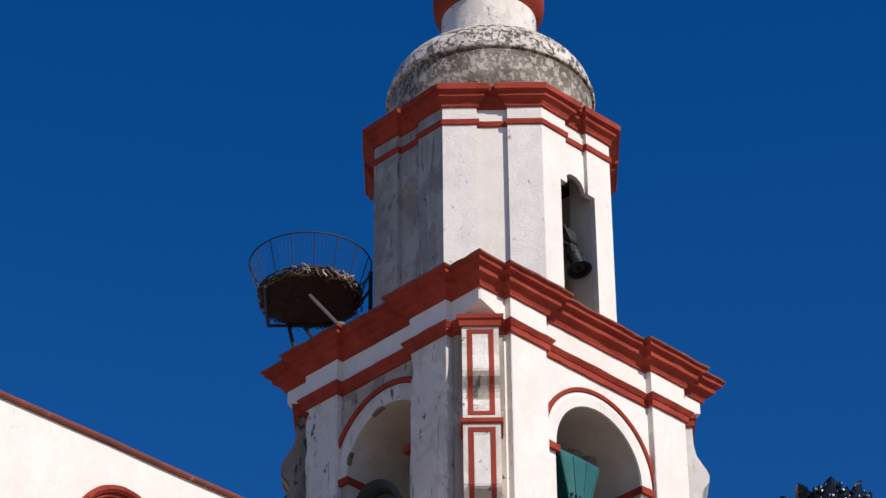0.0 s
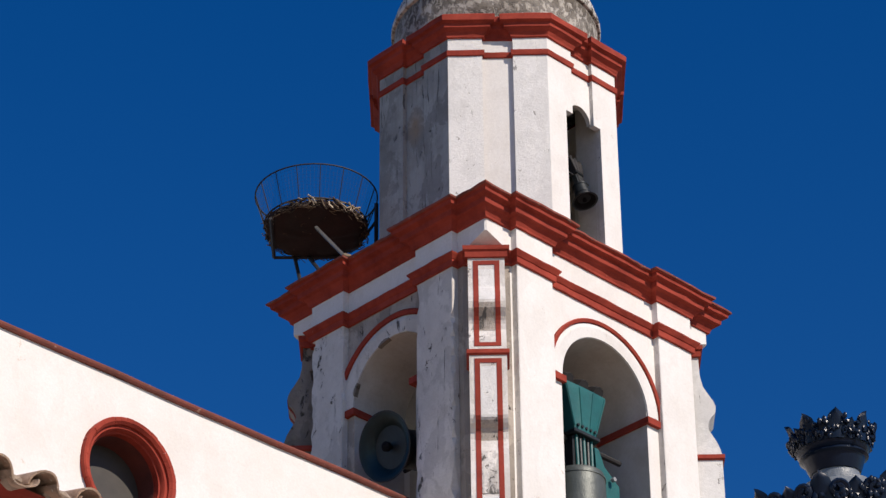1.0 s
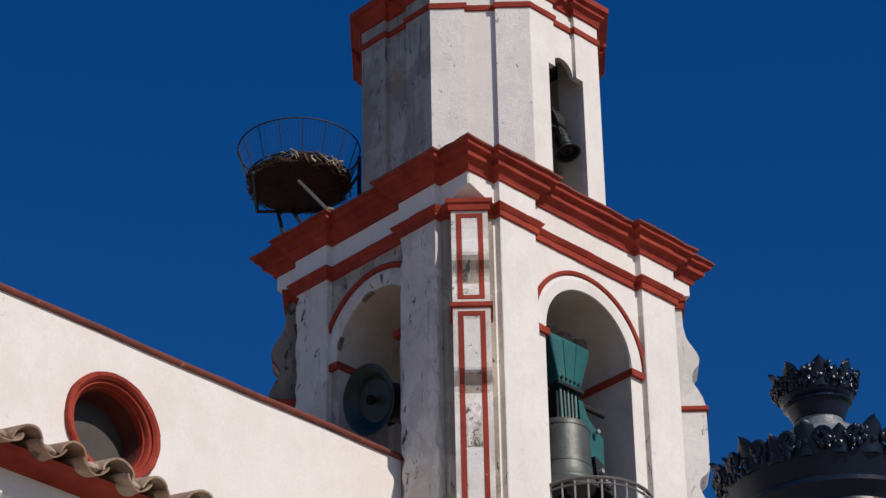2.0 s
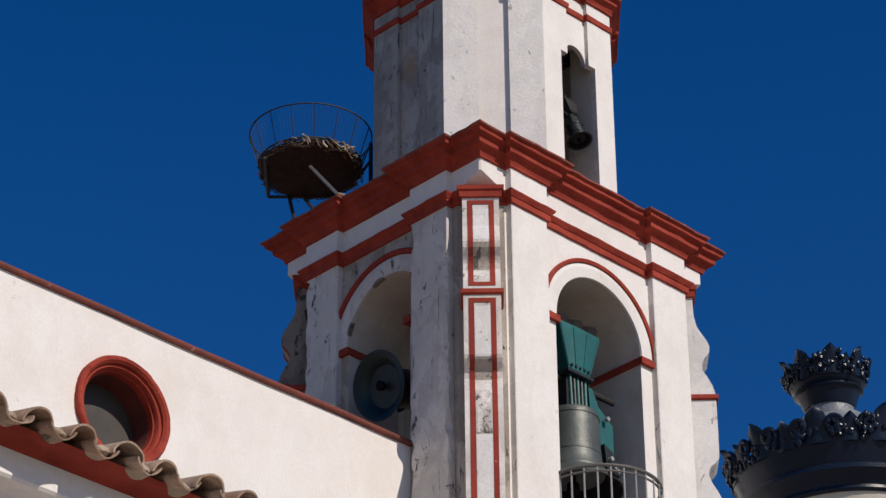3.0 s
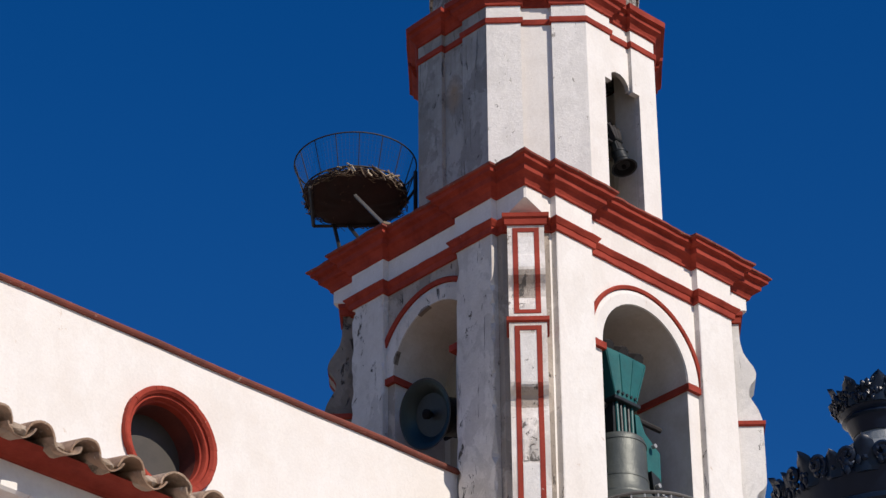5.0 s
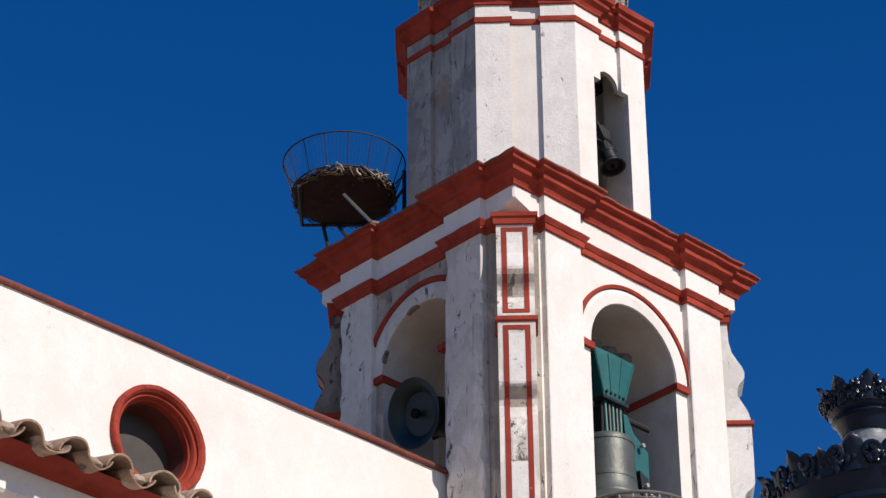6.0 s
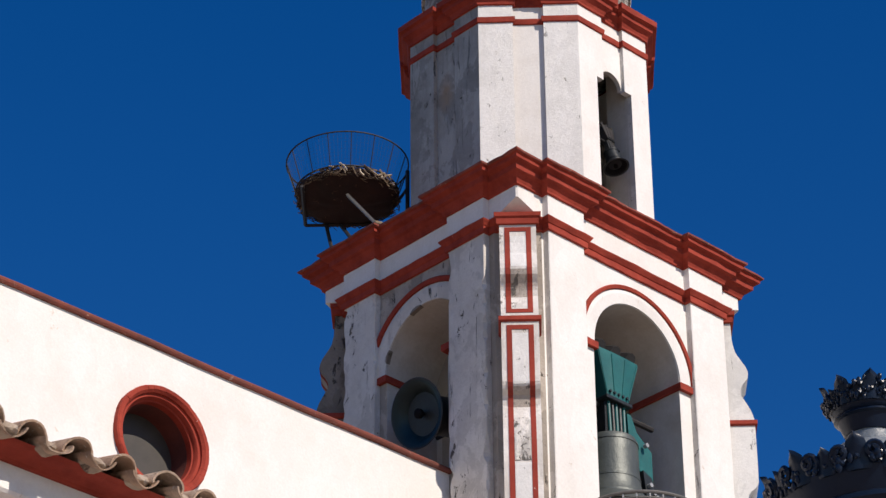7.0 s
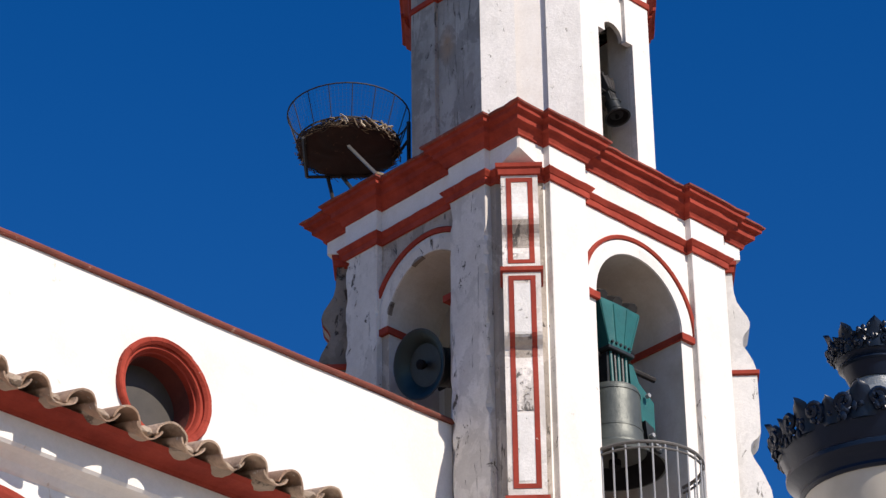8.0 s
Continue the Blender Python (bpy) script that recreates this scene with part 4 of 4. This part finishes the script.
for seed in range(4):
    bm = bmesh.new()
    bmesh.ops.create_icosphere(bm, subdivisions=2, radius=1.0, matrix=Matrix.Diagonal((0.062, 0.11, 0.034, 1)))
    for v in bm.verts:
        v.co += noise.noise_vector(v.co * 22 + Vector((seed * 3.7, 0, 0))) * 0.014
    me = bpy.data.meshes.new("mortar_plug")
    bm.to_mesh(me)
    bm.free()
    me.materials.append(plug_mortar)
    plugs.append(me)
rng = random.Random(5)
count = int((X1 - X0) / PITCH)
for row in range(3):
    y, z = EY - 0.005 + 0.36 * row, EZ - 0.101 + 0.36 * row * rise + 0.012 * min(row, 1)
    for i in range(count):
        x = X0 + 0.136 + PITCH * i + rng.uniform(-0.008, 0.008)
        if row and not -18 < x < -12:
            continue
        c = new("cover_tile", covers[rng.randrange(5)])
        c.matrix_world = pose(x, y + rng.uniform(-0.015, 0.015), z + rng.uniform(-0.006, 0.006), 16, rng.uniform(-4, 4), rng.uniform(-3, 3))
        c.parent = chapel
        g = new("pan_tile", pans[rng.randrange(5)])
        g.matrix_world = pose(x + PITCH / 2, y - 0.02 + rng.uniform(-0.012, 0.012), z + 0.022, 16, rng.uniform(-4, 4), rng.uniform(-3, 3))
        g.parent = chapel
        if row == 0:
            p = new("mortar_plug", plugs[rng.randrange(4)])
            p.matrix_world = pose(x + PITCH / 2 + rng.uniform(-0.01, 0.01), y + 0.095 + rng.uniform(-0.02, 0.03), z + 0.026 + rng.uniform(-0.006, 0.008), 16, rng.uniform(-8, 8), rng.uniform(-12, 12))
            p.parent = chapel

# ---- cast-iron street lantern ----
LX, LY, LZ = -16.886, -17.79, 5.058
lamp = placed("street_lamp", "dark cast-iron street lantern with a leaf crown and milky globe", "street lamp", (LX, LY, 0), "", "")
bm = bmesh.new()
lathe(bm, [(0, LZ - 0.418), (0.205, LZ - 0.418), (0.212, LZ - 0.412), (0.210, LZ - 0.404), (0.217, LZ - 0.392), (0.232, LZ - 0.378), (0.240, LZ - 0.372), (0.240, LZ - 0.362), (0.231, LZ - 0.356), (0.238, LZ - 0.338),
           (0.247, LZ - 0.315), (0.252, LZ - 0.30), (0.24, LZ - 0.29), (0.20, LZ - 0.28), (0, LZ - 0.28)], 64)
part("hood", bm, iron, lamp, "", True)
bm = bmesh.new()
lathe(bm, [(0, LZ - 0.285), (0.215, LZ - 0.284), (0.185, LZ - 0.250), (0.145, LZ - 0.215), (0.11, LZ - 0.188), (0.090, LZ - 0.172), (0.084, LZ - 0.166), (0.084, LZ - 0.160), (0.060, LZ - 0.154),
           (0.057, LZ - 0.11), (0, LZ - 0.11)], 64)
part("hood_cap", bm, cap_iron, lamp, "flared cap and neck, sunlight painted as paler grey", True)


knobs = random.Random(21)


def leaf(bm, m, s, lean):
    """One cast leaf with three lobes, bowed outward."""
    rows = ((0.0, 0.30), (0.18, 0.46), (0.34, 0.30), (0.50, 0.52), (0.66, 0.30), (0.80, 0.26), (0.92, 0.14), (1.0, 0.03))
    rings = []
    for v, half in rows:
        out = lean * v * v
        rings.append([m @ Vector((x * s * half, (y + out) * s, v * s)) for x, y in ((-1, 0.0), (-0.5, 0.07), (0, 0.12), (0.5, 0.07), (1, 0.0), (0.5, -0.07), (0, -0.04), (-0.5, -0.07))])
    loops(bm, rings)
    for sx, v in ((-0.42, 0.22), (0.42, 0.22), (-0.36, 0.52), (0.36, 0.52), (0, 0.35)):
        bmesh.ops.create_icosphere(bm, subdivisions=1, radius=0.10 * s, matrix=m @ Matrix.Translation((sx * s, (0.10 + lean * v * v) * s, v * s)))
    for _ in range(9):
        sx, v, q = knobs.uniform(-0.6, 0.6), knobs.uniform(0.05, 0.75), knobs.uniform(0.05, 0.10)
        bmesh.ops.create_icosphere(bm, subdivisions=1, radius=q * s, matrix=m @ Matrix.Translation((sx * s, (0.12 + lean * v * v) * s, v * s)) @ Matrix.Diagonal((1, 0.8, 1.7, 1)))


for nm, count, r, z, s, lean in (("crown_leaf", 16, 0.088, LZ - 0.070, 0.054, 0.22), ("hood_leaf", 20, 0.248, LZ - 0.311, 0.062, 0.24)):
    for i in range(count):
        a = i * math.tau / count + radians(136)
        bm = bmesh.new()
        leaf(bm, Matrix.Translation((r * math.cos(a), r * math.sin(a), z)) @ Matrix.Rotation(a - math.pi / 2, 4, 'Z'), s * ((1.35, 0.95)[i % 2] if count == 16 else (1.42, 1.1)[i % 2]), lean)
        part(nm, bm, iron, lamp, "", True)
bm = bmesh.new()
lathe(bm, [(0.050, LZ - 0.132), (0.062, LZ - 0.130), (0.068, LZ - 0.115), (0.076, LZ - 0.094), (0.085, LZ - 0.090), (0.081, LZ - 0.083), (0.089, LZ - 0.076), (0.091, LZ - 0.066), (0.085, LZ - 0.060), (0.075, LZ - 0.09), (0.050, LZ - 0.11)], 40)
part("crown_cup", bm, iron, lamp, "", True)
bm = bmesh.new()
lathe(bm, [(0, LZ - 0.95), (0.10, LZ - 0.95), (0.202, LZ - 0.413), (0, LZ - 0.413)], 40)
part("lantern_glass", bm, milk, lamp, "milky lantern globe", True)
for i in range(4):
    a = i * math.tau / 4 + radians(136)
    bm = bmesh.new()
    tube(bm, [(0.19 * math.cos(a), 0.19 * math.sin(a), LZ - 0.42), (0.105 * math.cos(a), 0.105 * math.sin(a), LZ - 0.955)], 0.010, 5)
    part("lantern_bar", bm, iron, lamp)
bm = bmesh.new()
lathe(bm, [(0, 0), (0.24, 0), (0.24, 0.12), (0.16, 0.2), (0.13, 0.75), (0.09, 0.85), (0.07, 1.0), (0.05, 3.6), (0.07, 3.7), (0.045, 3.75), (0.06, LZ - 1.05), (0.13, LZ - 0.95), (0, LZ - 0.95)], 24)
part("post", bm, iron, lamp, "", True)
# cast scrolls between the leaves, on the hood and on the crown
for nm, count, r, z, big in (("hood_scroll", 20, 0.258, LZ - 0.268, 0.024), ("crown_scroll", 16, 0.095, LZ - 0.052, 0.010)):
    for i in range(count):
        a = (i + 0.5) * math.tau / count + radians(136)
        m = Matrix.Translation((r * math.cos(a), r * math.sin(a), z)) @ Matrix.Rotation(a - math.pi / 2, 4, 'Z') @ Matrix.Rotation(radians(-14), 4, 'X')
        turn = 1 if i % 2 else -1
        path = []
        for q in range(22):
            t = q / 21
            b = radians(-90 + 560 * t)
            rr = big * (1.0 - 0.8 * t)
            path.append(m @ Vector((turn * rr * math.cos(b), 0.012 * t * big / 0.03, rr * math.sin(b))))
        bm = bmesh.new()
        tube(bm, path, big * 0.30, 5)
        part(nm, bm, iron, lamp, "", True)
# the post leans a little towards the square
head = Vector((LX, LY, LZ - 0.27))
lamp.matrix_world = Matrix.Translation(head) @ Matrix.Rotation(radians(-1.5), 4, Vector((0.69, 0.72, 0))) @ Matrix.Rotation(radians(5.0), 4, Vector((0.6, -0.8, 0))) @ Matrix.Translation(-head) @ Matrix.Translation((LX, LY, 0))
